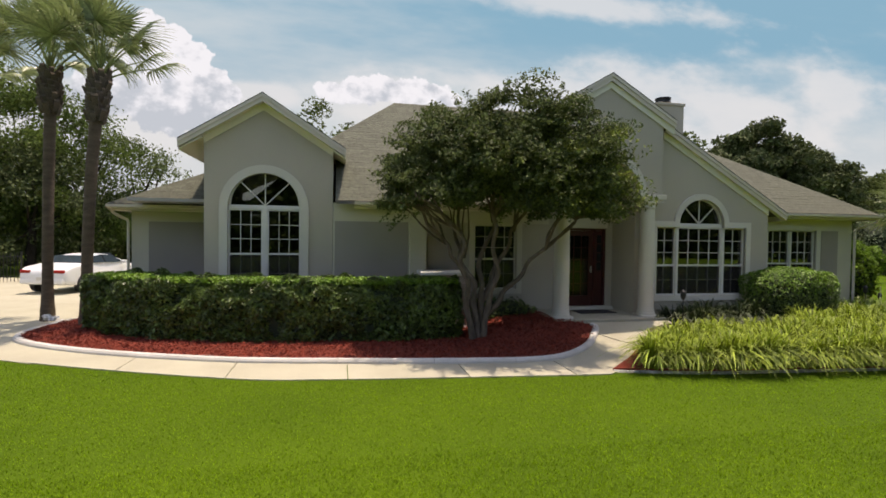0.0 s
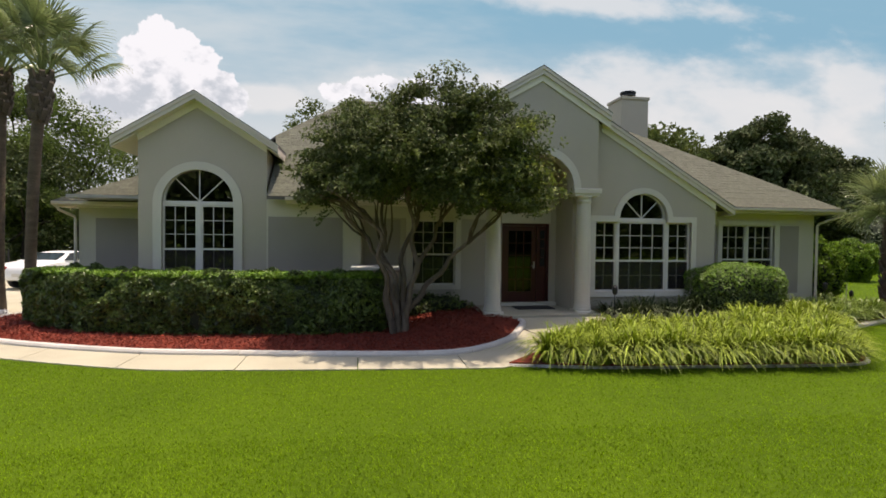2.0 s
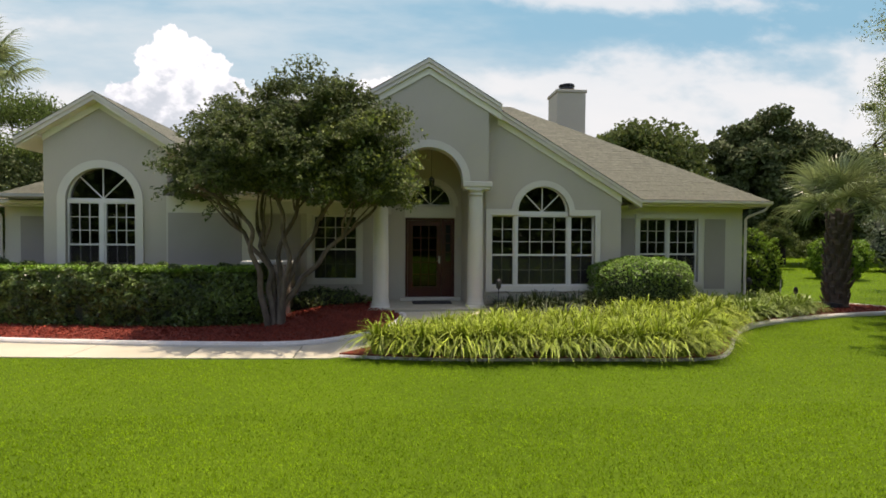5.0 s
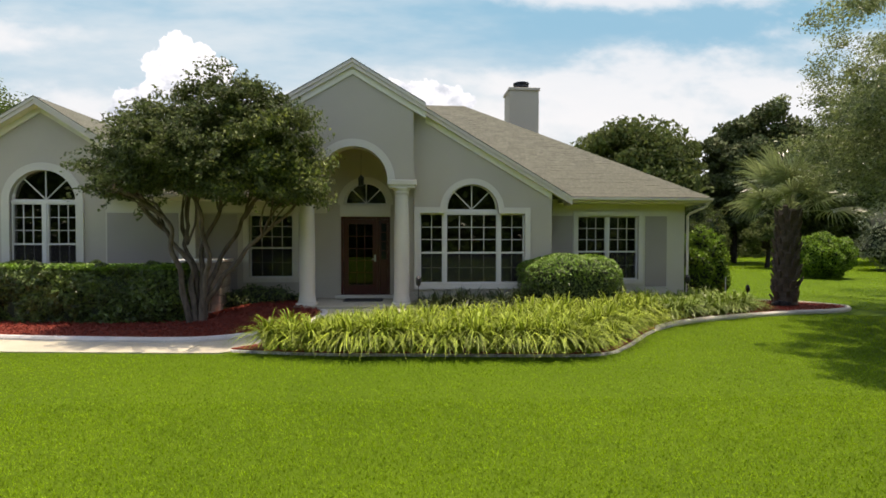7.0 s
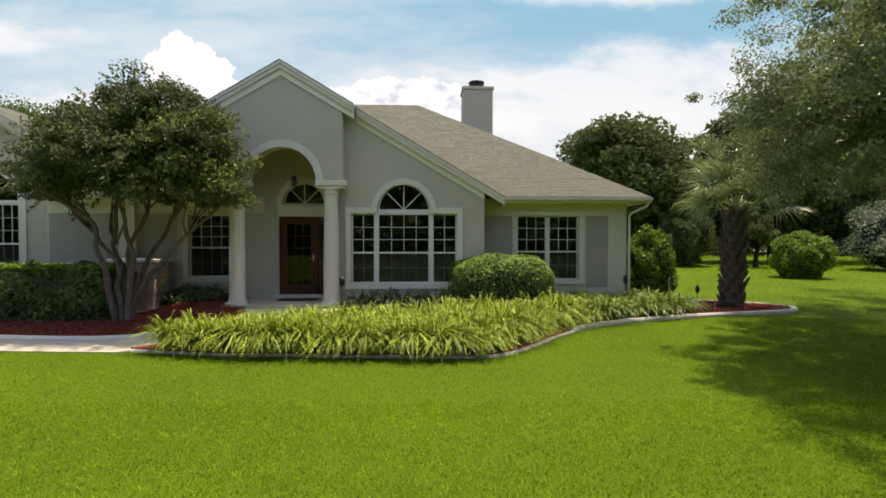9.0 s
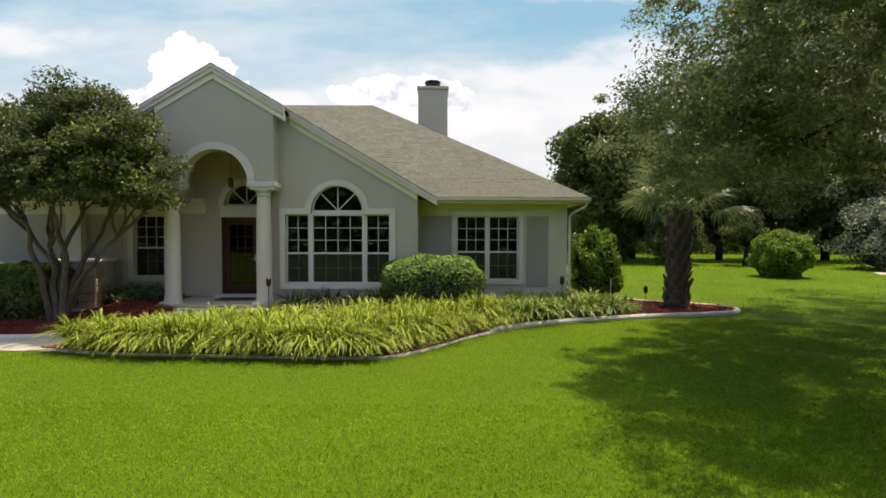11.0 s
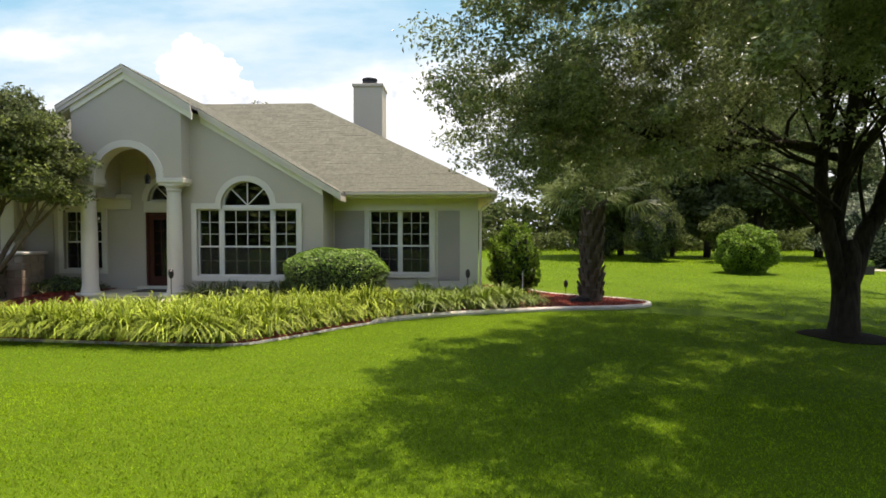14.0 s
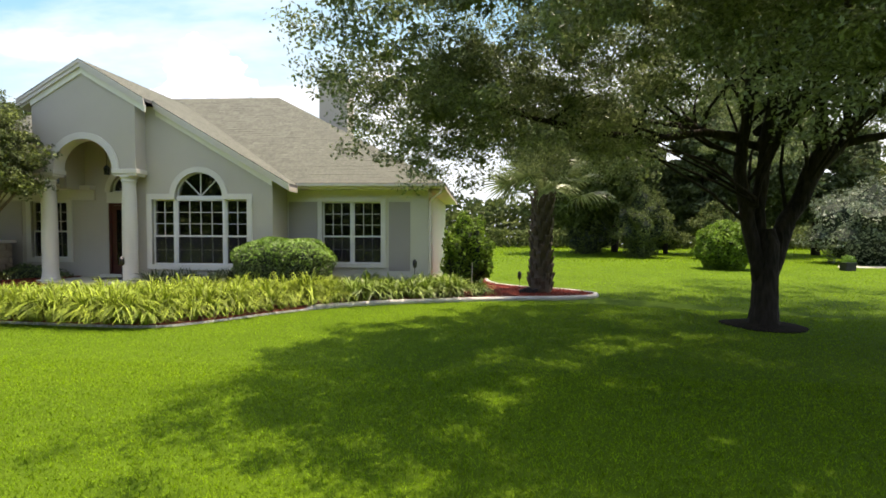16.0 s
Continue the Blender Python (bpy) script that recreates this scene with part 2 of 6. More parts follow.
def tube(bm, points, radii, sides=10):
    """A tapering, bending round limb through points, its rings carried along without a twist."""
    rings, ref = [], None
    for i, p in enumerate(points):
        d = (Vector(points[min(i + 1, len(points) - 1)]) - Vector(points[max(i - 1, 0)])).normalized()
        if ref is None:
            ref = d.orthogonal().normalized()
        ref = (ref - d * ref.dot(d)).normalized()
        bi = d.cross(ref)
        rings.append([bm.verts.new(Vector(p) + (ref * math.cos(2 * math.pi * k / sides) + bi * math.sin(2 * math.pi * k / sides)) * radii[i]) for k in range(sides)])
    for r, s in zip(rings, rings[1:]):
        for k in range(sides):
            bm.faces.new((r[k], r[(k + 1) % sides], s[(k + 1) % sides], s[k]))
    bm.faces.new(rings[0][::-1])
    bm.faces.new(rings[-1])
    return bm


def lathe(bm, profile, at=(0, 0, 0), sides=24):
    rings = [[bm.verts.new((at[0] + r * math.cos(2 * math.pi * k / sides), at[1] + r * math.sin(2 * math.pi * k / sides), at[2] + z)) for k in range(sides)] for r, z in profile]
    for r, s in zip(rings, rings[1:]):
        for k in range(sides):
            bm.faces.new((r[k], r[(k + 1) % sides], s[(k + 1) % sides], s[k]))
    bm.faces.new(rings[0][::-1])
    bm.faces.new(rings[-1])
    return bm


def smooth_line(points, steps=8, closed=False):
    """A soft line through points of the plan."""
    pts = [Vector((p[0], p[1], 0)) for p in points]
    n = len(pts)
    out = []
    for i in range(n if closed else n - 1):
        g = (lambda k: pts[k % n]) if closed else (lambda k: pts[min(max(k, 0), n - 1)])
        p0, p1, p2, p3 = g(i - 1), g(i), g(i + 1), g(i + 2)
        for s in range(steps):
            t = s / steps
            out.append(0.5 * ((2 * p1) + (p2 - p0) * t + (2 * p0 - 5 * p1 + 4 * p2 - p3) * t * t + (3 * p1 - p0 - 3 * p2 + p3) * t ** 3))
    if not closed:
        out.append(pts[-1])
    return [(v.x, v.y) for v in out]


def flat(bm, outline, z0, z1):
    """A plate in the plan."""
    a = [bm.verts.new((x, y, z0)) for x, y in outline]
    b = [bm.verts.new((x, y, z1)) for x, y in outline]
    for vs in (a, b):
        es = [bm.edges.new((vs[i], vs[(i + 1) % len(vs)])) for i in range(len(vs))]
        bmesh.ops.triangle_fill(bm, edges=es, use_beauty=True)
    for i in range(len(a)):
        j = (i + 1) % len(a)
        bm.faces.new((a[i], a[j], b[j], b[i]))
    return bm


def inside(p, poly):
    x, y = p
    c = False
    for i in range(len(poly)):
        (x0, y0), (x1, y1) = poly[i], poly[i - 1]
        if (y0 > y) != (y1 > y) and x < (x1 - x0) * (y - y0) / (y1 - y0) + x0:
            c = not c
    return c


def inside_many(pts, poly):
    x, y = pts[:, 0], pts[:, 1]
    c = np.zeros(len(pts), bool)
    for i in range(len(poly)):
        (x0, y0), (x1, y1) = poly[i], poly[i - 1]
        if y0 != y1:
            c ^= ((y0 > y) != (y1 > y)) & (x < (x1 - x0) * (y - y0) / (y1 - y0) + x0)
    return c


rng = np.random.default_rng(7)


def unit(v):
    return v / np.maximum(np.linalg.norm(v, axis=1, keepdims=True), 1e-9)


def leaves(name, centres, out, size, material, parent=None, ratio=0.5, droop=0.0, jitter=0.9, vary=0.35):
    """Many small folded leaves: centres and outward directions (arrays of n x 3), each one a bent lozenge of four faces' worth of outline."""
    n = len(centres)
    nrm = unit(out + rng.normal(0, jitter, (n, 3)))
    side = unit(np.cross(nrm, rng.normal(0, 1, (n, 3))))
    along = unit(np.cross(side, nrm) + np.array([0, 0, -droop]))
    s = (size * (1 + rng.uniform(-vary, vary, n)))[:, None]
    a = centres - along * s * 0.5
    b = centres + along * s * 0.5
    fold = nrm * s * 0.12
    c = centres + side * s * ratio * 0.5 + fold
    d = centres - side * s * ratio * 0.5 + fold
    v = np.stack([a, c, b, d], 1).reshape(-1, 3)
    i = np.arange(n)[:, None] * 4
    f = np.concatenate([i + np.array([0, 1, 2]), i + np.array([0, 2, 3])], 1).reshape(-1, 3)
    return raw(name, v.tolist(), f.tolist(), material, parent)


def shrub_points(n, r, rough=0.15, bottom=-1.0, power=2.0, thick=0.25):
    """Points and outward directions on a lumpy rounded body of half-sizes r."""
    d = unit(rng.normal(0, 1, (n, 3)))
    d[:, 2] = np.maximum(d[:, 2], bottom)
    k = (np.abs(d) ** power).sum(1) ** (-1 / power)
    lump = np.array([noise.noise(Vector(q * 2.3)) for q in d]) * rough * 2
    depth = 1 - thick * rng.random(n) ** 2
    p = d * (k * (1 + lump) * depth)[:, None] * np.array(r)
    return p, unit(d / np.array(r))

# ---------------------------------------------------------------- ground
GZ = -0.42
LAWN_EDGE = smooth_line([(-40, 6.0), (-24, 3.4), (-17.5, 1.0), (-13.9, -1.3), (-9.9, -3.1), (-7.9, -3.5), (-3.5, -3.9)], 6)
KERB_LEFT = smooth_line([(-14.3, 3.6), (-14.75, 2.2), (-14.6, 0.5), (-12.9, -0.85), (-10.15, -2.0), (-8.0, -2.45), (-6.0, -2.75), (-4.35, -2.85), (-3.35, -2.35), (-2.3, -1.15), (-2.25, -0.9)], 6)
KERB_RIGHT = smooth_line([(-3.35, -3.7), (-1.8, -4.05), (-0.1, -4.2), (1.6, -4.34), (2.85, -4.36), (3.55, -3.9), (4.8, -2.4), (6.0, -1.45), (7.6, -0.75), (9.6, -0.15), (11.3, 0.2), (12.1, 0.7), (12.15, 1.3), (11.4, 2.0), (10.2, 2.6), (9.4, 3.6), (9.2, 5.2)], 6)
BED_LEFT = KERB_LEFT + [(-2.9, -0.5), (-2.9, 1.0), (-13.2, 2.4)]
BED_RIGHT = KERB_RIGHT + [(7.6, 5.2), (7.5, 1.0), (3.4, 1.0), (3.4, 0.0), (-0.1, 0.0), (-0.1, -0.9), (-0.9, -1.1), (-2.6, -3.0)]


def ease(t):
    t = min(1.0, max(0.0, t))
    return t * t * (3 - 2 * t)


def rise(x, y):
    """How far bed and path climb towards the porch floor."""
    return 0.30 * ease((y + 1.7) / 1.1) * ease((x + 5.6) / 1.8)


bm = bmesh.new()
bmesh.ops.create_grid(bm, x_segments=2, y_segments=2, size=600)
bmesh.ops.translate(bm, verts=bm.verts, vec=(0, 0, GZ))
solid("ground", bm, LAWN, "mown green lawn that runs on between the trees", "lawn", kind="structure")

DRIVE = [(-40, 5.0), (-24, 3.0), (-17.5, 0.7), (-13.9, -1.32), (-13.2, -1.7), (-12.6, -0.9), (-14.6, 0.5), (-14.7, 2.2), (-14.0, 5.0), (-13.5, 15.5), (-24, 16.5), (-40, 16.5)]
solid("driveway", flat(bmesh.new(), DRIVE, GZ - 0.1, GZ + 0.015), CONCRETE, "pale concrete driveway beside the house", "driveway", kind="structure")

walk_thing = thing("pavement", "pale concrete garden path with cut joints", "path", kind="structure")
# the path in flags between cut joints
cuts = [-13.4, -11.6, -9.75, -7.85, -5.9, -4.1]
for x0, x1 in zip(cuts, cuts[1:]):
    def edge(line, x, lo):
        pts = [p for p in line if p[1] < lo]
        pts.sort(key=lambda p: p[0])
        return float(np.interp(x, [p[0] for p in pts], [p[1] for p in pts]))
    xs = [x0 + 0.008 + (x1 - x0 - 0.016) * k / 4 for k in range(5)]
    outline = [(x, edge(LAWN_EDGE, x, 5) ) for x in xs] + [(x, edge([p for p in KERB_LEFT if p[0] > -14.2], x, 0.4) + 0.1) for x in xs[::-1]]
    part("flag", flat(bmesh.new(), outline, GZ - 0.1, GZ + 0.02), CONCRETE, walk_thing)
last = [(-4.09, edge(LAWN_EDGE, -4.09, 5)), (-3.5, -3.88), (-3.2, -3.72), (-2.5, -3.0), (-1.55, -1.9), (-2.4, -1.1), (-3.4, -2.3), (-4.09, -2.75)]

def climbing(outline, top):
    bm = flat(bmesh.new(), outline, GZ - 0.1, top)
    bmesh.ops.subdivide_edges(bm, edges=[e for e in bm.edges if abs(e.verts[0].co.z - e.verts[1].co.z) < 0.01], cuts=4, use_grid_fill=True)
    for v in bm.verts:
        if v.co.z > GZ:
            v.co.z += rise(v.co.x, v.co.y)
    bmesh.ops.triangulate(bm, faces=bm.faces)
    return bm


part("flag", climbing(last, GZ + 0.02), CONCRETE, walk_thing)
part("flag", climbing([(-1.54, -1.88), (-0.85, -1.05), (-0.1, -0.86), (-0.1, -0.72), (-2.25, -0.72), (-2.3, -0.95), (-2.39, -1.08)], GZ + 0.025), CONCRETE, walk_thing)


def kerb(name, line, label):
    """A cast kerb in lengths with open joints, following a line in the plan."""
    top = thing(name, label, "kerb", kind="structure")
    pts = [Vector((x, y, 0)) for x, y in line]
    per = 5
    low = lambda p: p.x > -3.5 and p.y < -2.2 and name == "kerb_right"
    for s in range(0, len(pts) - 1, per):
        seg = pts[s:min(s + per + 1, len(pts))]
        if len(seg) < 2:
            break
        bm = bmesh.new()
        rings = []
        for i, p in enumerate(seg):
            k = s + i
            d = (pts[min(k + 1, len(pts) - 1)] - pts[max(k - 1, 0)]).normalized()
            q = Vector((-d.y, d.x, 0))
            if i == 0:
                p = p + d * 0.004
            if i == len(seg) - 1:
                p = p - d * 0.004
            sink = 0.06 if low(p) else 0.0
            rings.append([bm.verts.new(p + q * a + Vector((0, 0, z - sink + (rise(p.x, p.y) if name == "kerb_left" and z > GZ else 0.0)))) for a, z in ((-0.08, GZ - 0.1), (-0.075, GZ + 0.055), (-0.05, GZ + 0.09), (0.03, GZ + 0.1), (0.065, GZ + 0.08), (0.075, GZ - 0.1))])
        for r, t in zip(rings, rings[1:]):
            for k in range(6):
                bm.faces.new((r[k], r[(k + 1) % 6], t[(k + 1) % 6], t[k]))
        bm.faces.new(rings[0])
        bm.faces.new(rings[-1][::-1])
        part("kerbstone", bm, KERB_OLD if low(seg[0]) else KERB, top)
    return top


kerb("kerb_left", KERB_LEFT, "pale cast concrete kerb round the mulched bed")
kerb("kerb_right", KERB_RIGHT, "weathered concrete kerb along the grassy border")
solid("bed_left", flat(bmesh.new(), BED_LEFT, GZ - 0.1, GZ + 0.06), MULCH, "planting bed covered with red mulch", "mulch bed", kind="structure")
solid("bed_right", flat(bmesh.new(), BED_RIGHT, GZ - 0.1, GZ + 0.06), MULCH, "planting bed with red bark mulch", "mulch bed", kind="structure")
# the bed climbs to the porch
bm = bmesh.new()
grid = {}
for i in range(38):
    for k in range(28):
        x, y = -5.9 + 0.1 * i, -1.85 + 0.1 * k
        grid[i, k] = bm.verts.new((x, y, GZ + 0.054 + rise(x, y) + 0.012 * noise.noise(Vector((x * 4, y * 4, 1)))))
cells = [c for c in grid if (c[0] + 1, c[1] + 1) in grid]
held = inside_many(np.array([(-5.85 + 0.1 * i, -1.8 + 0.1 * k) for i, k in cells]), BED_LEFT)
for (i, k), ok in zip(cells, held):
    if ok:
        bm.faces.new((grid[i, k], grid[i + 1, k], grid[i + 1, k + 1], grid[i, k + 1]))
bmesh.ops.delete(bm, geom=[v for v in bm.verts if not v.link_faces], context="VERTS")
solid("mulch_slope", bm, MULCH, "red mulch banked up towards the porch", "mulch bed", kind="structure", smooth=True)


def chips(name, poly, n, label):
    lo, hi = np.array(poly).min(0), np.array(poly).max(0)
    p = rng.uniform(lo, hi, (n * 3, 2))
    p = p[inside_many(p, poly)][:n]
    c = np.column_stack([p, GZ + 0.075 + np.array([rise(a, b) if a < -2.2 else 0.0 for a, b in p]) + rng.uniform(-0.01, 0.02, len(p))])
    up = np.tile(np.array([0, 0, 1.0]), (len(p), 1))
    ob = leaves(name, c, up, 0.055, CHIP, None, 0.35, 0, 0.45, 0.5)
    return tagged(ob, label, "mulch", kind="stuff")


chips("mulch_chips", BED_LEFT, 34000, "loose red bark mulch chips in the bed")
chips("mulch_chips", [p for p in BED_RIGHT if p[0] > 5] , 9000, "loose red bark mulch round the palm")

# ---------------------------------------------------------------- the house
house = thing("house", "single-storey grey stucco house with shingled hip and gable roofs", "house")
FY, GY, PY, DY, RY, LY = 0.0, 1.03, 0.95, 1.1, 1.05, 2.85      # fronts: big gable, garage gable, blank bay, entry, right wing, left wing
SL = 0.588


def wall(name, outline, holes, y0, material, thick=0.22, label=""):
    return part(name, pierced(bmesh.new(), outline, holes, y0, y0 + thick), material, house, label)


def arch_hole(x0, x1, z0, zs):
    c, r = (x0 + x1) / 2, (x1 - x0) / 2
    return [(x0, z0), (x1, z0)] + arc(c, zs, r, 0, 180, 20)


# openings
BW = dict(x0=0.0, x1=2.68, z0=0.42, z1=2.2, m0=0.62, m1=2.03)           # big window
big_hole = [(BW["x0"], BW["z0"]), (BW["x1"], BW["z0"]), (BW["x1"], BW["z1"]), (2.0, BW["z1"])] + arc(1.325, 2.26, 0.675, 0, 180, 20) + [(0.65, BW["z1"]), (BW["x0"], BW["z1"])]
GW = dict(x0=-10.58, x1=-8.93, z0=0.45, zs=2.5)
garage_hole = arch_hole(GW["x0"], GW["x1"], GW["z0"], GW["zs"])
RW = dict(x0=4.42, x1=6.15, z0=0.42, z1=2.2)
EW = dict(x0=-4.55, x1=-3.4, z0=0.5, z1=2.2)
door_hole = rect(-2.12, -0.79, -0.02, 2.15)
fan_hole = [(-2.03, 2.48), (-0.86, 2.48)] + arc(-1.445, 2.48, 0.585, 0, 180, 18)[1:-1]

wall("wall", [(-0.16, GZ), (3.38, GZ), (3.38, 2.72), (0.0, 4.72), (-0.16, 4.72)], [big_hole], FY, STUCCO)
part("wall", block(3.16, 3.38, FY + 0.22, RY, GZ, 2.72), STUCCO, house)
wall("wall", [(3.385, GZ), (7.5, GZ), (7.5, 2.66), (3.385, 2.66)], [rect(RW["x0"], RW["x1"], RW["z0"], RW["z1"])], RY, CREAM)
part("wall", block(7.28, 7.5, RY + 0.22, 9.0, GZ, 2.66), CREAM, house)
wall("wall", [(-11.1, GZ), (-8.17, GZ), (-8.17, 3.96), (-9.78, 4.97), (-11.1, 4.12)], [garage_hole], GY, STUCCO)
part("wall", block(-8.39, -8.17, GY + 0.22, 4.5, GZ, 3.83), STUCCO, house)
part("wall", block(-11.1, -10.88, GY + 0.22, 4.5, GZ, 3.86), STUCCO, house)
part("wall", block(-13.3, -11.1, LY, LY + 0.22, GZ, 2.55), CREAM, house)
part("wall", block(-13.3, -13.08, LY + 0.22, 9.0, GZ, 2.55), CREAM, house)
part("wall", block(-8.16, -5.85, PY, PY + 0.2, GZ, 2.66), CREAM, house)
wall("wall", [(-5.85, GZ), (-0.6, GZ), (-0.6, 4.3), (-2.95, 4.3), (-2.95, 2.66), (-5.85, 2.66)], [rect(EW["x0"], EW["x1"], EW["z0"], EW["z1"]), door_hole, fan_hole], DY, STUCCO)
part("wall", block(-13.0, 7.3, 8.8, 9.0, GZ, 2.6), CREAM, house)
# porch: gable wall over an arch, cheeks, ceiling
porch = [(-3.05, 2.96), (-2.43, 2.96)] + arc(-1.6, 2.96, 0.83, 180, 0, 24)[1:-1] + [(-0.77, 2.96), (-0.16, 2.96), (-0.16, 4.72), (-1.6, 5.57), (-3.05, 4.72)]
part("wall", pierced(bmesh.new(), porch, [], -0.42, -0.14), STUCCO, house, "grey stucco porch gable over an arch")
part("wall", block(-0.6, -0.162, FY + 0.02, DY, GZ, 4.4), STUCCO, house)
part("wall", block(-0.42, -0.16, -0.14, FY + 0.02, 2.96, 4.7), STUCCO, house)
part("wall", block(-3.05, -2.83, -0.14, DY, 2.96, 4.7), STUCCO, house)
part("porch_ceiling", block(-2.83, -0.4, -0.14, DY, 4.15, 4.25), CREAM, house)
# archivolt, imposts
part("arch_trim", pierced(bmesh.new(), arc(-1.6, 2.96, 0.99, 0, 180, 26) + arc(-1.6, 2.96, 0.815, 180, 0, 26), [], -0.475, -0.12), TRIM, house, "cream arch moulding")
for x0, x1 in ((-3.12, -2.41), (-0.79, -0.08)):
    bm = block(x0, x1, -0.5, -0.06, 2.85, 2.975, bevel=0.012)
    box(bm, x0 + 0.04, x1 - 0.04, -0.47, -0.09, 2.79, 2.85)
    part("impost", bm, TRIM, house, "cream impost block on the column")


def column(x):
    prof = [(0.215, -0.02), (0.215, 0.05), (0.203, 0.06), (0.208, 0.085), (0.2, 0.11), (0.19, 0.165), (0.188, 0.2), (0.19, 1.0), (0.178, 2.0), (0.165, 2.6), (0.166, 2.64), (0.185, 2.65), (0.185, 2.68), (0.172, 2.69), (0.175, 2.72), (0.215, 2.76), (0.22, 2.8)]
    bm = lathe(bmesh.new(), prof, (x, -0.28, 0), 32)
    box(bm, x - 0.225, x + 0.225, -0.505, -0.055, -0.1, 0.0)
    part("column", bm, TRIM, house, "round tapered cream column with a moulded base", True)


column(-2.74)
column(-0.45)
part("porch_slab", block(-3.02, -0.1, -0.66, DY, GZ - 0.1, -0.05, bevel=0.015), CONCRETE, house, "concrete porch floor")
part("door_step", block(-2.25, -0.66, 0.86, DY, -0.05, 0.03, bevel=0.01), TRIM, house)

# panels and bands on the cream bays
for x0, x1, y, z0, z1 in ((-12.89, -11.14, LY, 0.1, 2.17), (-8.12, -6.32, PY, 0.1, 2.22), (-5.8, -4.86, DY, 0.1, 2.2), (3.42, 4.27, RY, 0.22, 2.2), (6.36, 6.98, RY, 0.22, 2.2)):
    part("panel", block(x0, x1, y - 0.012, y + 0.02, z0, z1, bevel=0.004), PANEL, house, "flat grey stucco panel")
part("band", block(-5.84, -2.5, DY - 0.06, DY + 0.01, 2.24, 2.54, bevel=0.006), CREAM, house)
part("pilaster", block(-6.28, -5.86, PY - 0.06, PY + 0.01, GZ, 2.62, bevel=0.008), CREAM, house)


# windows
def trim(outer_line, inner_line, y, label="cream window surround"):
    return part("window_trim", pierced(bmesh.new(), outer_line, [inner_line], y - 0.045, y + 0.03), TRIM, house, label)


def bar(bm, x0, x1, y, z0, z1, d=0.03):
    return box(bm, x0, x1, y - d / 2, y + d / 2, z0, z1)


def sash_window(x0, x1, z0, z1, y, cols, rail, rows=3, low_rows=2, label=""):
    """One hung unit: frame with a meeting rail, glazing bars in both sashes, a pane in each."""
    yy = y + 0.1
    bm = bmesh.new()
    w = 0.035
    for a in ((x0, x0 + w, z0, z1), (x1 - w, x1, z0, z1), (x0 + w, x1 - w, z0, z0 + w), (x0 + w, x1 - w, z1 - w, z1)):
        bar(bm, a[0], a[1], yy, a[2], a[3], 0.09)
    win = part("window", bm, FRAME, house, label or "white hung window with glazing bars")
    part("meeting_rail", bar(bmesh.new(), x0 + w, x1 - w, yy - 0.01, rail - 0.022, rail + 0.022, 0.07), FRAME, win)
    for lo, hi, rws, dy in ((rail + 0.022, z1 - w, rows, -0.012), (z0 + w, rail - 0.022, low_rows, 0.012)):
        for c in range(1, cols):
            x = x0 + w + (x1 - x0 - 2 * w) * c / cols
            part("muntin", bar(bmesh.new(), x - 0.0075, x + 0.0075, yy + dy, lo, hi, 0.018), FRAME, win)
        for r in range(1, rws):
            z = lo + (hi - lo) * r / rws
            part("muntin", bar(bmesh.new(), x0 + w, x1 - w, yy + dy - 0.001, z - 0.0075, z + 0.0075, 0.016), FRAME, win)
        if dy > 0:
            part("insect_screen", bar(bmesh.new(), x0 + w, x1 - w, yy - 0.03, lo, hi, 0.003), SCREEN, win, "dark insect screen")
        part("pane", bar(bmesh.new(), x0 + w - 0.004, x1 - w + 0.004, yy + dy + 0.014, lo - 0.004, hi + 0.004, 0.006), GLASS, win, "dark clear glass")
    return win


def fanlight(cx, zs, r, y, spokes=(45, 90, 135)):
    yy = y + 0.1
    bm = pierced(bmesh.new(), arc(cx, zs, r, 0, 180, 22) + arc(cx, zs + 0.03, r - 0.045, 180, 0, 22), [], yy - 0.04, yy + 0.04)
    bar(bm, cx - r, cx + r, yy, zs - 0.01, zs + 0.035, 0.08)
    win = part("fanlight", bm, FRAME, house, "half-round window with radiating bars")
    for a in spokes:
        s = bmesh.new()
        box(s, 0, r - 0.03, -0.01, 0.01, -0.011, 0.011)
        bmesh.ops.transform(s, matrix=Matrix.Translation((cx, yy, zs + 0.03)) @ Matrix.Rotation(-radians(a), 4, "Y"), verts=s.verts)
        part("glazing_bar", s, FRAME, win)
    part("pane", pierced(bmesh.new(), arc(cx, zs, r - 0.02, 0, 180, 22), [], yy + 0.012, yy + 0.018), GLASS, win, "dark clear glass")
    return win


# big window
o = 0.14
big_outer = [(BW["x0"] - o, BW["z0"] - 0.14), (BW["x1"] + o, BW["z0"] - 0.14), (BW["x1"] + o, BW["z1"] + 0.15), (2.14, BW["z1"] + 0.15)] + arc(1.325, 2.26, 0.82, 8, 172, 22) + [(0.51, BW["z1"] + 0.15), (BW["x0"] - o, BW["z1"] + 0.15)]
trim(big_outer, big_hole, FY)
sash_window(0.0, 0.60, 0.42, 2.2, FY, 2, 1.2)
sash_window(0.66, 1.99, 0.42, 2.2, FY, 4, 1.2)
sash_window(2.05, 2.68, 0.42, 2.2, FY, 2, 1.2)
for x in (0.6, 1.99):
    part("mullion", block(x, x + 0.06, FY + 0.03, FY + 0.16, 0.42, 2.2, bevel=0.006), FRAME, house)
part("transom", block(0.66, 1.99, FY + 0.04, FY + 0.16, 2.2, 2.27), FRAME, house)
fanlight(1.325, 2.27, 0.665, FY)
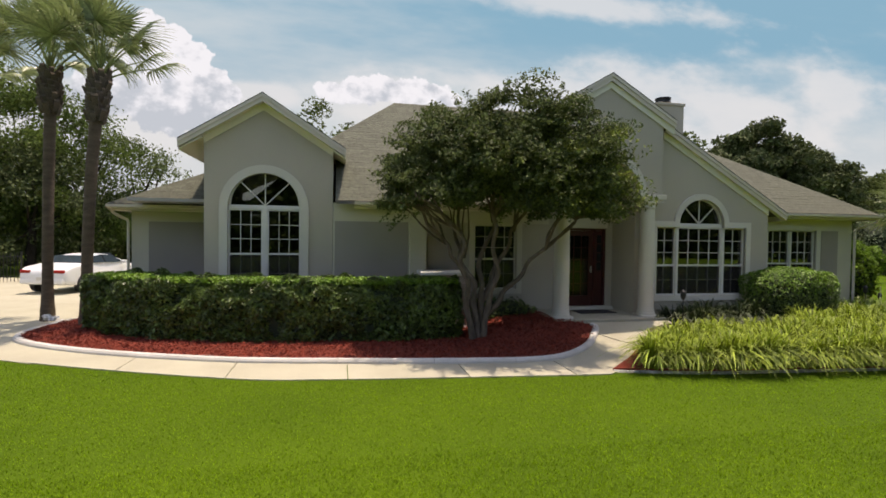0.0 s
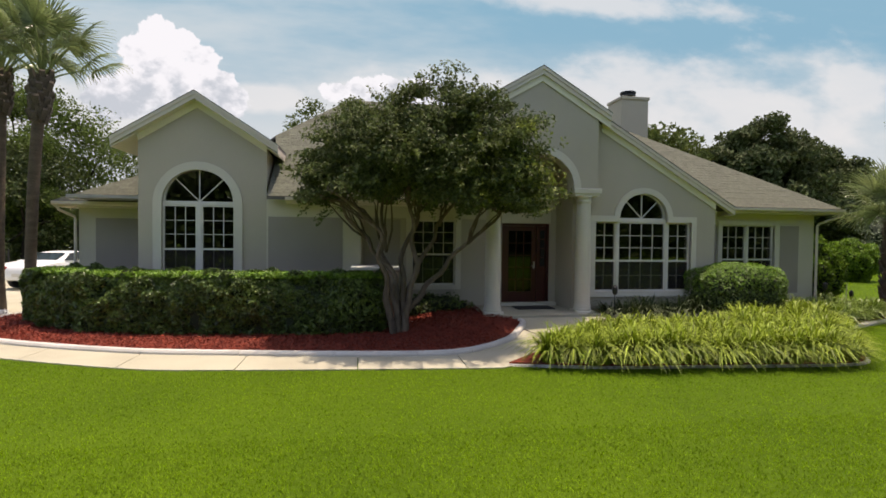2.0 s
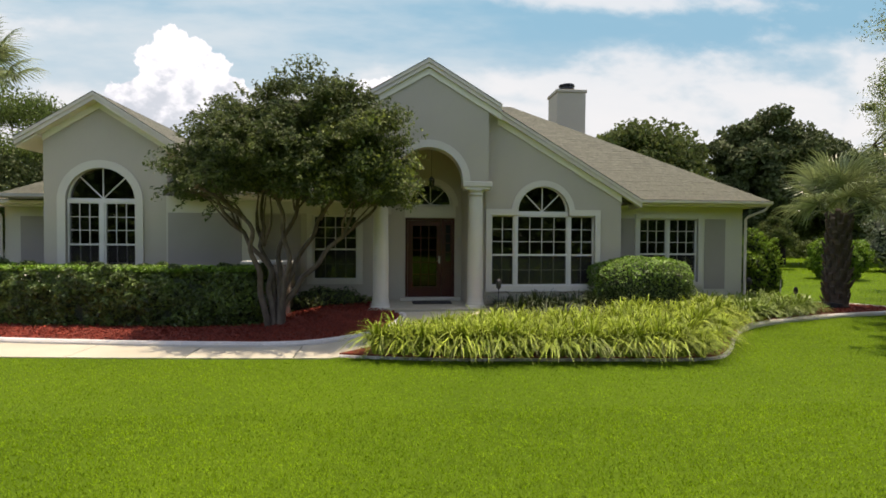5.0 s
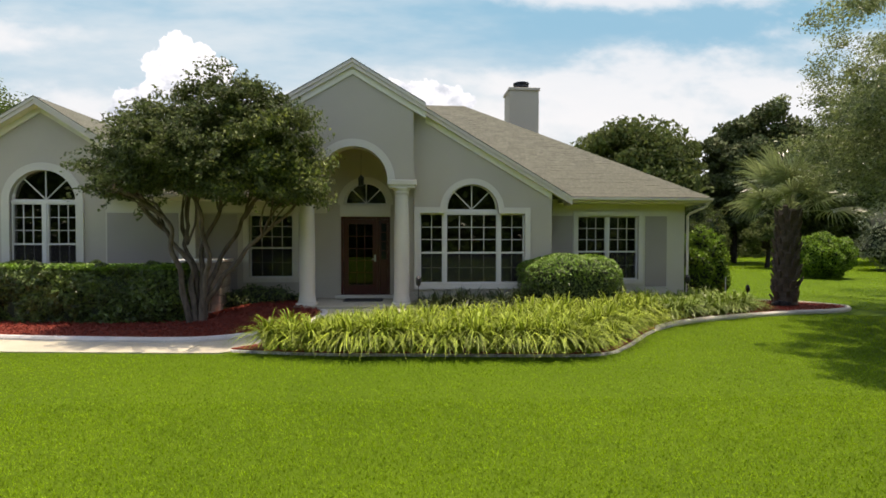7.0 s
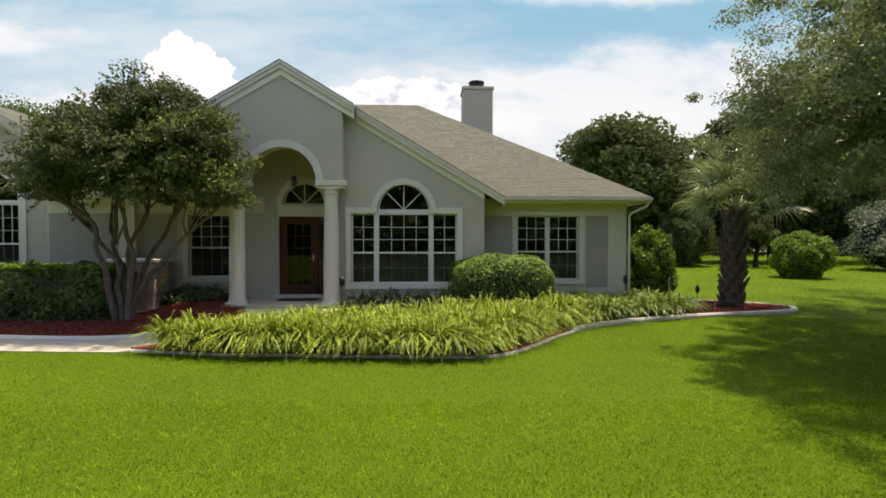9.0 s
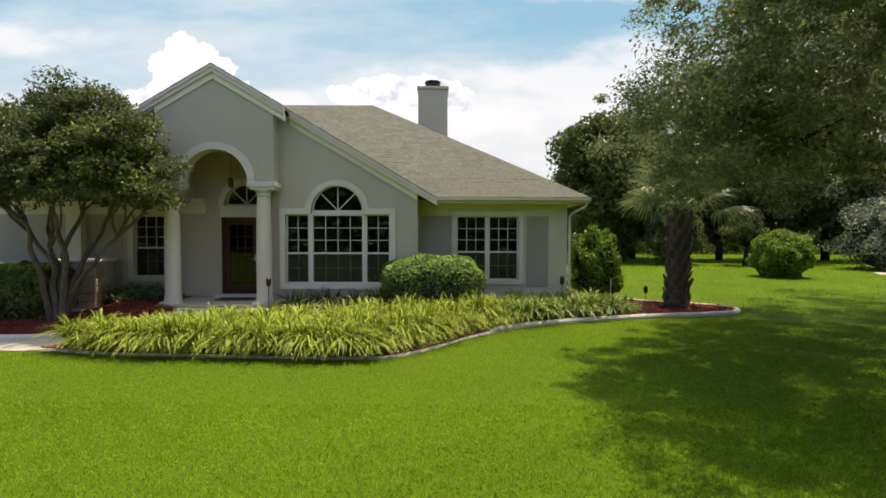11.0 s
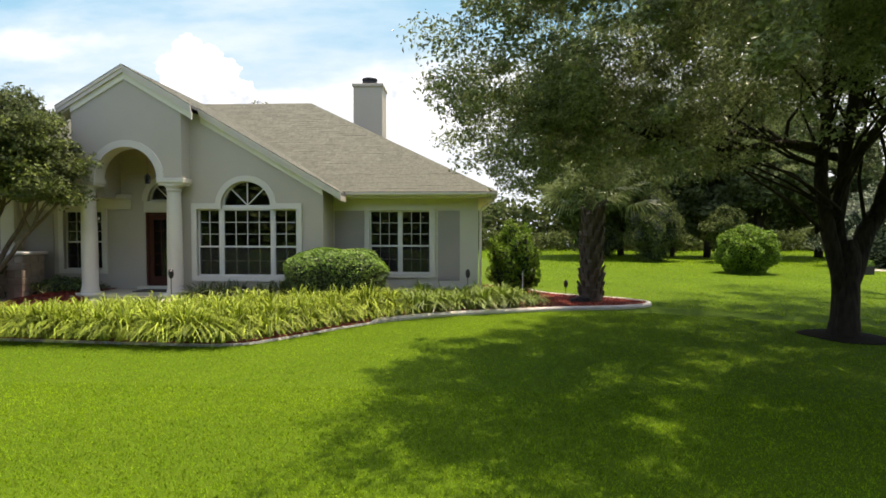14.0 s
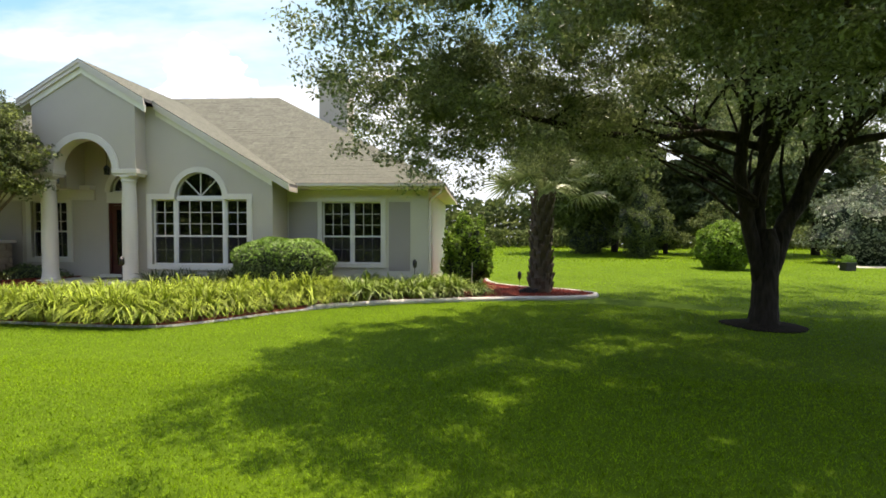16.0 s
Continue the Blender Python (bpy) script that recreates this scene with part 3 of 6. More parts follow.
# garage window
gc, gr = (GW["x0"] + GW["x1"]) / 2, (GW["x1"] - GW["x0"]) / 2
trim([(GW["x0"] - 0.19, 0.3), (GW["x1"] + 0.19, 0.3)] + arc(gc, GW["zs"], gr + 0.19, 0, 180, 26), garage_hole, GY)
sash_window(GW["x0"], gc - 0.05, 0.45, 2.47, GY, 3, 1.4)
sash_window(gc + 0.05, GW["x1"], 0.45, 2.47, GY, 3, 1.4)
part("mullion", block(gc - 0.05, gc + 0.05, GY + 0.03, GY + 0.16, 0.45, 2.47, bevel=0.006), FRAME, house)
part("transom", block(GW["x0"], GW["x1"], GY + 0.04, GY + 0.16, 2.47, 2.53), FRAME, house)
fanlight(gc, GW["zs"] + 0.03, gr - 0.005, GY)
# right wing twin window
trim(rect(RW["x0"] - 0.13, RW["x1"] + 0.13, RW["z0"] - 0.12, RW["z1"] + 0.12), rect(RW["x0"], RW["x1"], RW["z0"], RW["z1"]), RY)
sash_window(RW["x0"], 5.255, 0.42, 2.2, RY, 3, 1.2)
sash_window(5.315, RW["x1"], 0.42, 2.2, RY, 3, 1.2)
part("mullion", block(5.255, 5.315, RY + 0.03, RY + 0.16, 0.42, 2.2, bevel=0.006), FRAME, house)
# entry window
trim(rect(EW["x0"] - 0.15, EW["x1"] + 0.15, EW["z0"] - 0.12, EW["z1"] + 0.12), rect(EW["x0"], EW["x1"], EW["z0"], EW["z1"]), DY)
sash_window(EW["x0"], EW["x1"], 0.5, 2.2, DY, 4, 1.3)
# fan over the door, with its band
trim([(-2.19, 2.48), (-0.70, 2.48)] + arc(-1.445, 2.48, 0.745, 0, 180, 22)[1:-1], fan_hole, DY, "cream arched surround")
part("band", block(-2.14, -0.77, DY - 0.04, DY + 0.02, 2.16, 2.475, bevel=0.006), TRIM, house, "cream band over the door")
fanlight(-1.445, 2.49, 0.575, DY)

# door: a leaf with a gridded pane, and a fixed side panel
dy = DY + 0.08
bm = bmesh.new()
for a in ((-2.12, -2.06, 0.0, 2.15), (-0.85, -0.79, 0.0, 2.15), (-2.06, -0.85, 2.09, 2.15), (-1.14, -1.08, 0.0, 2.09)):
    bar(bm, a[0], a[1], dy, a[2], a[3], 0.12)
door = part("door", bm, DOOR, house, "dark mahogany front door with a gridded glass pane")
bm = bmesh.new()
for a in ((-2.055, -1.92, 0.02, 2.085), (-1.27, -1.145, 0.02, 2.085), (-1.92, -1.27, 0.02, 0.30), (-1.92, -1.27, 1.95, 2.085)):
    bar(bm, a[0], a[1], dy, a[2], a[3], 0.05)
part("leaf", bm, DOOR, door)
part("pane", bar(bmesh.new(), -1.925, -1.265, dy + 0.005, 0.295, 1.955, 0.008), DOORGLASS, door, "dark clear glass")
for i in range(1, 3):
    x = -1.92 + 0.65 * i / 3
    part("muntin", bar(bmesh.new(), x - 0.011, x + 0.011, dy, 0.3, 1.95, 0.03), DOOR, door)
for i in range(1, 5):
    z = 0.3 + 1.65 * i / 5
    part("muntin", bar(bmesh.new(), -1.92, -1.27, dy - 0.001, z - 0.011, z + 0.011, 0.028), DOOR, door)
part("side_panel", block(-1.075, -0.855, dy - 0.02, dy + 0.02, 0.02, 2.085, bevel=0.006), DOOR, door)
for i in range(4):
    z = 0.98 + 0.25 * i
    part("side_pane", block(-1.03, -0.9, dy - 0.024, dy - 0.018, z + 0.012, z + 0.238), CARGLASS, door, "small dark pane in the side panel")
bm = tube(bmesh.new(), [(-1.2, dy - 0.03, 1.0), (-1.2, dy - 0.08, 1.0), (-1.28, dy - 0.085, 1.0)], [0.012, 0.012, 0.01], 8)
box(bm, -1.225, -1.175, dy - 0.035, dy - 0.02, 0.93, 1.12, bevel=0.006)
part("handle", bm, STEEL, door, "brushed metal handle")
# rooms behind the glass
part("inner_floor", block(-13.0, 7.28, 1.4, 8.8, -0.12, -0.02), DARKROOM, house)
part("inner_floor", block(-0.1, 3.1, 0.25, 1.4, -0.12, -0.02), DARKROOM, house)
part("inner_ceiling", block(-12.9, 7.25, 1.5, 8.7, 2.62, 2.7), DARKROOM, house)
part("inner_wall", block(-8.1, 7.25, 5.0, 5.1, -0.02, 2.62), DARKROOM, house)

# ---- roofs
upper = [(-8.1, 1.3, 3.263), (6.974, 1.3, 3.263), (1.62, 4.85, 6.20), (-6.3, 4.85, 6.20), (-8.27, 2.88, 4.57), (-8.1, 1.9, 3.759)]
low_left = [(-8.1, 0.62, 2.70), (-3.05, 0.62, 2.70), (-3.05, 1.3, 3.263), (-8.1, 1.3, 3.263)]
low_right = [(-0.3, 0.62, 2.70), (8.0, 0.62, 2.70), (6.974, 1.3, 3.263), (-0.3, 1.3, 3.263)]
roof_top = part("roof", slab(bmesh.new(), upper, 0.08), ROOFDECK, house, "grey-brown shingled roof slope")
part("roof", slab(bmesh.new(), low_left, 0.08), ROOFDECK, house)
roof = part("roof", slab(bmesh.new(), low_right, 0.08), ROOFDECK, house)
slabs = [
    [(8.0, 0.62, 2.70), (8.0, 9.4, 2.70), (1.62, 4.85, 6.20)],
    [(8.0, 9.4, 2.70), (-10.85, 9.4, 2.44), (-6.3, 4.85, 6.20), (1.62, 4.85, 6.20)],
    [(-10.65, 9.2, 2.60), (-10.65, 3.0, 2.60), (-8.27, 2.88, 4.57), (-6.3, 4.85, 6.20)],
    [(-13.7, 9.4, 2.60), (-13.7, 2.46, 2.60), (-11.08, 3.98, 3.86), (-10.2, 4.4, 4.29), (-10.2, 9.4, 4.29)],
]
for s in slabs:
    part("roof", slab(bmesh.new(), s, 0.08), ROOFDECK, house)


def shingled(corners, under=None, loose=(1, 0), courses=0, name="shingles", expose=0.14, width=0.27):
    """Courses of tabs over a convex slope whose first two corners are the eave."""
    o, e = Vector(corners[0]), Vector(corners[1])
    u = (e - o).normalized()
    nrm = u.cross(Vector(corners[2]) - o).normalized()
    if nrm.z < 0:
        nrm = -nrm
    v = nrm.cross(u)
    if v.z < 0:
        v = -v
    P = [((Vector(c) - o).dot(u), (Vector(c) - o).dot(v)) for c in corners]
    top = max(p[1] for p in P)

    def span(h):
        xs = []
        for i in range(len(P)):
            (x0, y0), (x1, y1) = P[i], P[i - 1]
            if abs(y1 - y0) < 1e-9:
                if abs(h - y0) < 1e-6:
                    xs += [x0, x1]
                continue
            t = (h - y0) / (y1 - y0)
            if -1e-9 <= t <= 1 + 1e-9:
                xs.append(x0 + (x1 - x0) * t)
        return (min(xs), max(xs)) if xs else None
    V, F = [], []
    h = 0.0
    k = 0
    rnd = random.Random(len(corners) * 31 + int(o.x * 10))
    while h < top - 0.02:
        h1 = min(h + expose, top - 1e-4)
        a, b = span(max(h, 1e-5)), span(h1)
        if a and b:
            x = a[0] - rnd.uniform(0, width)
            while x < a[1]:
                w = width * rnd.uniform(0.55, 1.35)
                x1 = x + w
                lo0, hi0 = max(x, a[0]), min(x1 - 0.006, a[1])
                lo1, hi1 = max(x, b[0]), min(x1 - 0.006, b[1])
                if hi0 > lo0:
                    if hi1 < lo1:
                        lo1 = hi1 = min(max((lo0 + hi0) / 2, b[0]), b[1])
                    lift = 0.004 + rnd.uniform(0, 0.005)
                    q = [o + u * lo0 + v * h + nrm * lift, o + u * hi0 + v * h + nrm * lift, o + u * hi1 + v * (h1 + 0.01) + nrm * 0.004, o + u * lo1 + v * (h1 + 0.01) + nrm * 0.004, o + u * lo0 + v * h, o + u * hi0 + v * h]
                    if under is not None and k < courses and q[0].x > loose[0] and q[1].x < loose[1]:
                        me = bpy.data.meshes.new("shingle")
                        me.from_pydata([tuple(c) for c in q], [], [(0, 1, 2, 3), (4, 5, 1, 0)])
                        me.materials.append(SHINGLE)
                        new("shingle", me).parent = under
                        x = x1
                        continue
                    n0 = len(V)
                    V += [tuple(c) for c in q]
                    F += [(n0, n0 + 1, n0 + 2, n0 + 3), (n0 + 4, n0 + 5, n0 + 1, n0)]
                x = x1
        h += expose
        k += 1
    ob = raw(name, V, F, SHINGLE, house)
    ob["kind"] = "stuff"
    return ob


shingled(low_right, roof, (3.9, 7.8), 7)
shingled(low_left)
shingled(upper, roof_top, (3.4, 7.0), 4)
shingled(slabs[0])
shingled(slabs[2])
shingled(slabs[3])
part("wall", prism(bmesh.new(), [(-11.4, 3.9), (-9.76, 5.03), (-8.2, 3.9)], 5.2, 5.4), STUCCO, house)
# left wing lean-to hip
lw = [(-13.7, 2.44, 2.60), (-11.1, 2.44, 2.60), (-11.1, 3.96, 3.86)]
part("roof", slab(bmesh.new(), lw, 0.07), ROOFDECK, house)
shingled(lw)


def gable(cx, ridge, y_front, y_back, x_left, x_right, y_front_right=None, slope=SL, wall_y=0.0, split=None, walls=(0, 0)):
    """Two slopes over a gable, with barge boards, soffits and shingles."""
    for sx, edge in ((-1, x_left), (1, x_right)):
        pieces = [(cx, edge, y_front)]
        if sx > 0 and split is not None:
            pieces = [(cx, split, y_front), (split, edge, y_front_right)]
        for xa, xb, yf in pieces:
            za, zb = ridge - slope * abs(xa - cx), ridge - slope * abs(xb - cx)
            yb_a = y_back(za)
            yb_b = y_back(zb)
            c = [(xb, yf, zb), (xb, yb_b, zb), (xa, yb_a, za), (xa, yf, za)]
            part("roof", slab(bmesh.new(), c, 0.07), ROOFDECK, house)
            shingled(c)
            # barge board in two steps, and the soffit behind it
            part("rake_edge", prism(bmesh.new(), [(xa, za + 0.014), (xb, zb + 0.014), (xb, zb - 0.004), (xa, za - 0.004)], yf - 0.052, yf - 0.002), SHINGLE, house, "grey shingle edge")
            for y0, y1, t0, t1 in ((yf - 0.045, yf - 0.002, 0.005, 0.085), (yf - 0.02, yf + 0.02, 0.085, 0.19)):
                part("barge_board", prism(bmesh.new(), [(xa, za - t0), (xb, zb - t0), (xb, zb - t1), (xa, za - t1)], y0, y1), FASCIA, house)
            wy = wall_y if split is None or xb <= split + 1e-6 else FY
            if wy > yf + 0.05:
                part("soffit", prism(bmesh.new(), [(xa, za - 0.16), (xb, zb - 0.16), (xb, zb - 0.185), (xa, za - 0.185)], yf + 0.02, wy + 0.02), SOFFIT, house)
            inner = xb
            if xb == edge:
                inner = walls[0] if sx < 0 else walls[1]
            zi = ridge - slope * abs(inner - cx)
            part("frieze", prism(bmesh.new(), [(xa, za - 0.186), (inner, zi - 0.186), (inner, zi - 0.35), (xa, za - 0.35)], wy - 0.03, wy + 0.01), SOFFIT, house)
            # drip edge along the eave
            if xb == edge:
                part("fascia", block(min(xb, xb - sx * 0.03), max(xb, xb - sx * 0.03), yf + 0.02, max(yb_b, yf + 0.1), zb - 0.2, zb - 0.072), FASCIA, house)


gable(-1.62, 5.85, -0.48, lambda z: max(0.62 + (z - 2.70) / 0.8274, 0.0), -3.39, 3.88, -0.10, SL, -0.42, 0.14, (-3.05, 3.38))
gable(-9.78, 5.16, 0.80, lambda z: 5.45, -11.60, -7.87, None, 0.634, GY, None, (-11.1, -8.17))
for xw, xe, y0, y1, cx, top_z, sl in ((-11.1, -11.60, 0.82, 3.6, -9.78, 5.16, 0.634), (-8.17, -7.87, 0.82, 3.0, -9.78, 5.16, 0.634), (-3.05, -3.39, -0.46, 3.0, -1.62, 5.85, SL)):
    zw, ze = top_z - sl * abs(xw - cx), top_z - sl * abs(xe - cx)
    part("soffit", prism(bmesh.new(), [(xw, zw - 0.216), (xe, ze - 0.216), (xe, ze - 0.24), (xw, zw - 0.24)], y0, y1), SOFFIT, house)

# eaves
def eave(x0, x1, y, wall_y, z):
    part("fascia", block(x0, x1, y, y + 0.03, z - 0.16, z - 0.03), FASCIA, house)
    bm = bmesh.new()
    prof = [(-0.10, -0.02), (-0.115, -0.02), (-0.11, -0.085), (-0.06, -0.12), (0.0, -0.12), (0.0, -0.1), (-0.05, -0.1), (-0.095, -0.075)]
    a = [bm.verts.new((x0, y + p, z + q)) for p, q in prof]
    b = [bm.verts.new((x1, y + p, z + q)) for p, q in prof]
    for i in range(len(prof)):
        j = (i + 1) % len(prof)
        bm.faces.new((a[i], b[i], b[j], a[j]))
    bm.faces.new(a[::-1])
    bm.faces.new(b)
    part("gutter", bm, FASCIA, house, "cream metal gutter")
    part("soffit", block(x0, x1, y + 0.03, wall_y + 0.02, z - 0.16, z - 0.135), SOFFIT, house)


eave(3.86, 8.0, 0.62, RY, 2.70)
eave(-7.66, -3.05, 0.62, DY, 2.70)
part("wall", block(-3.05, -2.83, 0.42, DY, 2.54, 2.96), STUCCO, house)
part("trim", block(-2.83, -2.5, 0.86, DY - 0.002, 2.54, 2.66, bevel=0.006), TRIM, house)
eave(-13.7, -11.12, 2.46, LY, 2.60)
part("fascia", block(7.97, 8.0, 0.62, 9.4, 2.54, 2.67), FASCIA, house)
part("soffit", block(7.5, 7.97, 0.65, 9.3, 2.54, 2.565), SOFFIT, house)
part("fascia", block(-13.7, -13.67, 2.46, 9.4, 2.44, 2.57), FASCIA, house)
bm = tube(bmesh.new(), [(7.93, 0.60, 2.58), (7.9, 0.66, 2.46), (7.62, 0.98, 2.28), (7.56, 1.0, 2.2), (7.56, 1.0, GZ + 0.1)], [0.035] * 5, 8)
part("downpipe", bm, FASCIA, house, "cream downpipe")
bm = tube(bmesh.new(), [(-13.65, 2.44, 2.5), (-13.6, 2.54, 2.36), (-13.37, 2.78, 2.2), (-13.35, 2.78, 2.1), (-13.35, 2.78, GZ + 0.1)], [0.035] * 5, 8)
part("downpipe", bm, FASCIA, house, "cream downpipe")
# chimney
bm = block(3.2, 4.22, 4.62, 5.6, 4.2, 6.72)
box(bm, 3.16, 4.26, 4.58, 5.64, 6.72, 6.82, bevel=0.012)
chim = part("chimney", bm, STUCCO, house, "plain stucco chimney stack with a metal cowl")
bm = lathe(bmesh.new(), [(0.22, 0), (0.22, 0.12), (0.27, 0.12), (0.27, 0.17), (0.22, 0.17), (0.22, 0.23), (0.28, 0.23), (0.28, 0.28), (0.12, 0.30)], (3.7, 5.1, 6.82), 20)
part("cowl", bm, METAL, chim, "dark round metal cowl")

# ---------------------------------------------------------------- sky backdrop
def sky_backdrop():
    m = bpy.data.materials.new("cloudy_sky")
    m.use_nodes = True
    n, l = m.node_tree.nodes, m.node_tree.links
    n.remove(n["Principled BSDF"])

    def math_node(op, a, b=None, c=None, clamp=False):
        q = n.new("ShaderNodeMath")
        q.operation, q.use_clamp = op, clamp
        for i, v in enumerate((a, b, c)):
            if v is None:
                continue
            if isinstance(v, (int, float)):
                q.inputs[i].default_value = v
            else:
                l.new(v, q.inputs[i])
        return q.outputs[0]

    def noise_node(scale, detail, stretch):
        mp = n.new("ShaderNodeMapping")
        mp.inputs["Scale"].default_value = stretch
        l.new(co.outputs["Object"], mp.inputs[0])
        t = n.new("ShaderNodeTexNoise")
        t.inputs["Scale"].default_value, t.inputs["Detail"].default_value, t.inputs["Roughness"].default_value = scale, detail, 0.58
        l.new(mp.outputs[0], t.inputs["Vector"])
        return t.outputs[0]

    def step(v, lo, hi):
        r = n.new("ShaderNodeMapRange")
        r.interpolation_type = "SMOOTHSTEP"
        r.inputs["From Min"].default_value, r.inputs["From Max"].default_value = lo, hi
        l.new(v, r.inputs[0])
        return r.outputs[0]

    def mix(f, a, b):
        q = n.new("ShaderNodeMix")
        q.data_type = "RGBA"
        l.new(f, q.inputs[0])
        for i, v in ((6, a), (7, b)):
            if isinstance(v, tuple):
                q.inputs[i].default_value = (*v, 1)
            else:
                l.new(v, q.inputs[i])
        return q.outputs[2]

    co = n.new("ShaderNodeTexCoord")
    sep = n.new("ShaderNodeSeparateXYZ")
    l.new(co.outputs["Object"], sep.inputs[0])
    x, z = sep.outputs[0], sep.outputs[2]

    def puff(cx, cz, rx, rz):
        """One at the middle of an oval, nothing at its rim."""
        q = math_node("POWER", math_node("DIVIDE", math_node("SUBTRACT", x, cx), rx), 2.0)
        w = math_node("POWER", math_node("DIVIDE", math_node("SUBTRACT", z, cz), rz), 2.0)
        return math_node("SUBTRACT", 1.0, math_node("SQRT", math_node("ADD", q, w)))

    def heap_of(puffs):
        body = None
        for p in puffs:
            f = puff(*p)
            body = f if body is None else math_node("MAXIMUM", body, f)
        return body

    base = mix(step(z, 10, 32), (0.55, 0.66, 0.75), (0.20, 0.43, 0.62))
    # high thin streaks
    streak = noise_node(0.06, 6, (0.35, 1, 1.3))
    veil = math_node("MULTIPLY", step(streak, 0.42, 0.74), 0.45)
    col = mix(veil, base, (0.78, 0.83, 0.86))
    # soft white banks
    ragged = noise_node(0.13, 8, (0.55, 1, 1.2))
    soft = heap_of(((-1, 20.5, 13, 6), (9, 17, 16, 7), (36, 20, 24, 9), (54, 19, 26, 12), (-50, 16, 20, 7), (-34, 15, 14, 6), (-18, 19.5, 6, 2.2),
                    (30, 36, 26, 3.0), (70, 26, 14, 8), (-56, 28.5, 12, 3.0), (18, 23, 34, 3.0)))
    bank = step(math_node("ADD", soft, math_node("MULTIPLY", math_node("SUBTRACT", ragged, 0.5), 2.6)), -0.05, 0.75)
    col = mix(math_node("MULTIPLY", bank, 0.70), col, (0.70, 0.775, 0.85))
    # heaped cumulus
    fine = noise_node(0.42, 9, (1, 1, 1))
    body = heap_of(((-31.2, 26.6, 2.6, 2.2), (-33.4, 24.6, 2.8, 2.6), (-28.6, 25.2, 2.6, 2.4), (-26.0, 23.4, 2.6, 2.6), (-30.0, 22.0, 5.2, 4.4), (-24.4, 20.8, 2.8, 2.8),
                    (-33.5, 20.0, 4.0, 3.6), (-36.5, 18.5, 4.0, 3.0), (-27.6, 18.0, 6.4, 4.4), (-22.6, 18.6, 3.0, 2.2), (-6.4, 21.2, 2.6, 2.0), (-3.2, 21.6, 3.6, 2.4), (1.0, 21.0, 3.8, 2.6),
                    (5.0, 20.4, 4.0, 2.4), (-9.0, 20.6, 2.4, 1.6)))
    heap = math_node("ADD", body, math_node("MULTIPLY", math_node("SUBTRACT", fine, 0.5), 1.7))
    shade = noise_node(0.32, 7, (1, 1, 1.3))
    tone = mix(step(math_node("ADD", shade, math_node("MULTIPLY", math_node("SUBTRACT", z, 21.8), 0.034)), 0.30, 0.56), (0.47, 0.57, 0.69), (0.77, 0.865, 0.99))
    col = mix(step(heap, 0.02, 0.16), col, tone)
    em = n.new("ShaderNodeEmission")
    l.new(col, em.inputs[0])
    em.inputs[1].default_value = 0.74
    l.new(em.outputs[0], n["Material Output"].inputs[0])
    bm = bmesh.new()
    vs = [bm.verts.new(c) for c in ((-170, 56, -2), (190, 56, -2), (190, 56, 75), (-170, 56, 75))]
    bm.faces.new(vs)
    solid("backdrop", bm, m, "pale blue summer sky with heaped white clouds", "sky", kind="structure")


sky_backdrop()


# ---------------------------------------------------------------- lawn blades
def blades(name, poly, n, length, width, label):
    lo, hi = np.array(poly).min(0), np.array(poly).max(0)
    p = rng.uniform(lo, hi, (n, 2))
    p = p[inside_many(p, poly)]
    for q in NOGRASS:
        p = p[~inside_many(p, q)]
    k = len(p)
    a = rng.uniform(0, 2 * np.pi, k)
    lean = rng.uniform(0.3, 1.0, k)
    ln = length * rng.uniform(0.6, 1.3, k)
    b = np.column_stack([p, np.full(k, GZ - 0.005)])
    s = np.column_stack([-np.sin(a), np.cos(a), np.zeros(k)]) * (width * rng.uniform(0.7, 1.3, k))[:, None] / 2
    tip = b + np.column_stack([np.cos(a) * lean * ln, np.sin(a) * lean * ln, ln * (0.9 - 0.55 * lean)])
    v = np.stack([b - s, b + s, tip], 1).reshape(-1, 3)
    f = np.arange(3 * k).reshape(-1, 3)
    return tagged(raw(name, v.tolist(), f.tolist(), GRASS), label, "grass", kind="stuff")


NOGRASS = [BED_LEFT, BED_RIGHT, DRIVE, last, [(-13.5, -1.6)] + [p for p in LAWN_EDGE if p[0] > -13.5] + [(-2.5, -3.0), (-2.2, -1.0), (-4.3, -2.8), (-6, -2.7), (-10, -1.9), (-13, -0.8)]]
blades("lawn_grass", [(-15.5, -9.6), (-2.0, -9.8), (6.0, -10.4), (17.5, -10.8), (17.5, -2.5), (10.5, -0.1), (7.0, -0.7), (3.4, -3.2), (3.0, -4.4), (-3.5, -3.7), (-9.8, -3.0), (-14.5, -1.0)], 820000, 0.038, 0.0115, "short coarse blades of mown lawn grass")
blades("lawn_grass", [(-13, -9.6), (-2.0, -9.8), (6.0, -10.4), (17.5, -10.8), (17.5, -7.0), (-13, -6.2)], 200000, 0.055, 0.010, "longer blades of lawn grass close to the street")
blades("lawn_grass", [(-22, -22), (24, -22), (24, -10.7), (6, -10.3), (-2, -9.7), (-22, -9.5)], 150000, 0.06, 0.03, "mown lawn grass towards the street")
blades("lawn_grass", [(9.3, 5.5), (11.8, 2.2), (12.4, 0.6), (17.5, -2.5), (30, -2.5), (34, 16), (9.4, 16)], 130000, 0.045, 0.028, "mown lawn grass beside the house")
blades("lawn_grass", [(9.4, 16), (34, 16), (62, 20), (72, 55), (6, 55)], 170000, 0.08, 0.07, "mown lawn grass far behind the house")


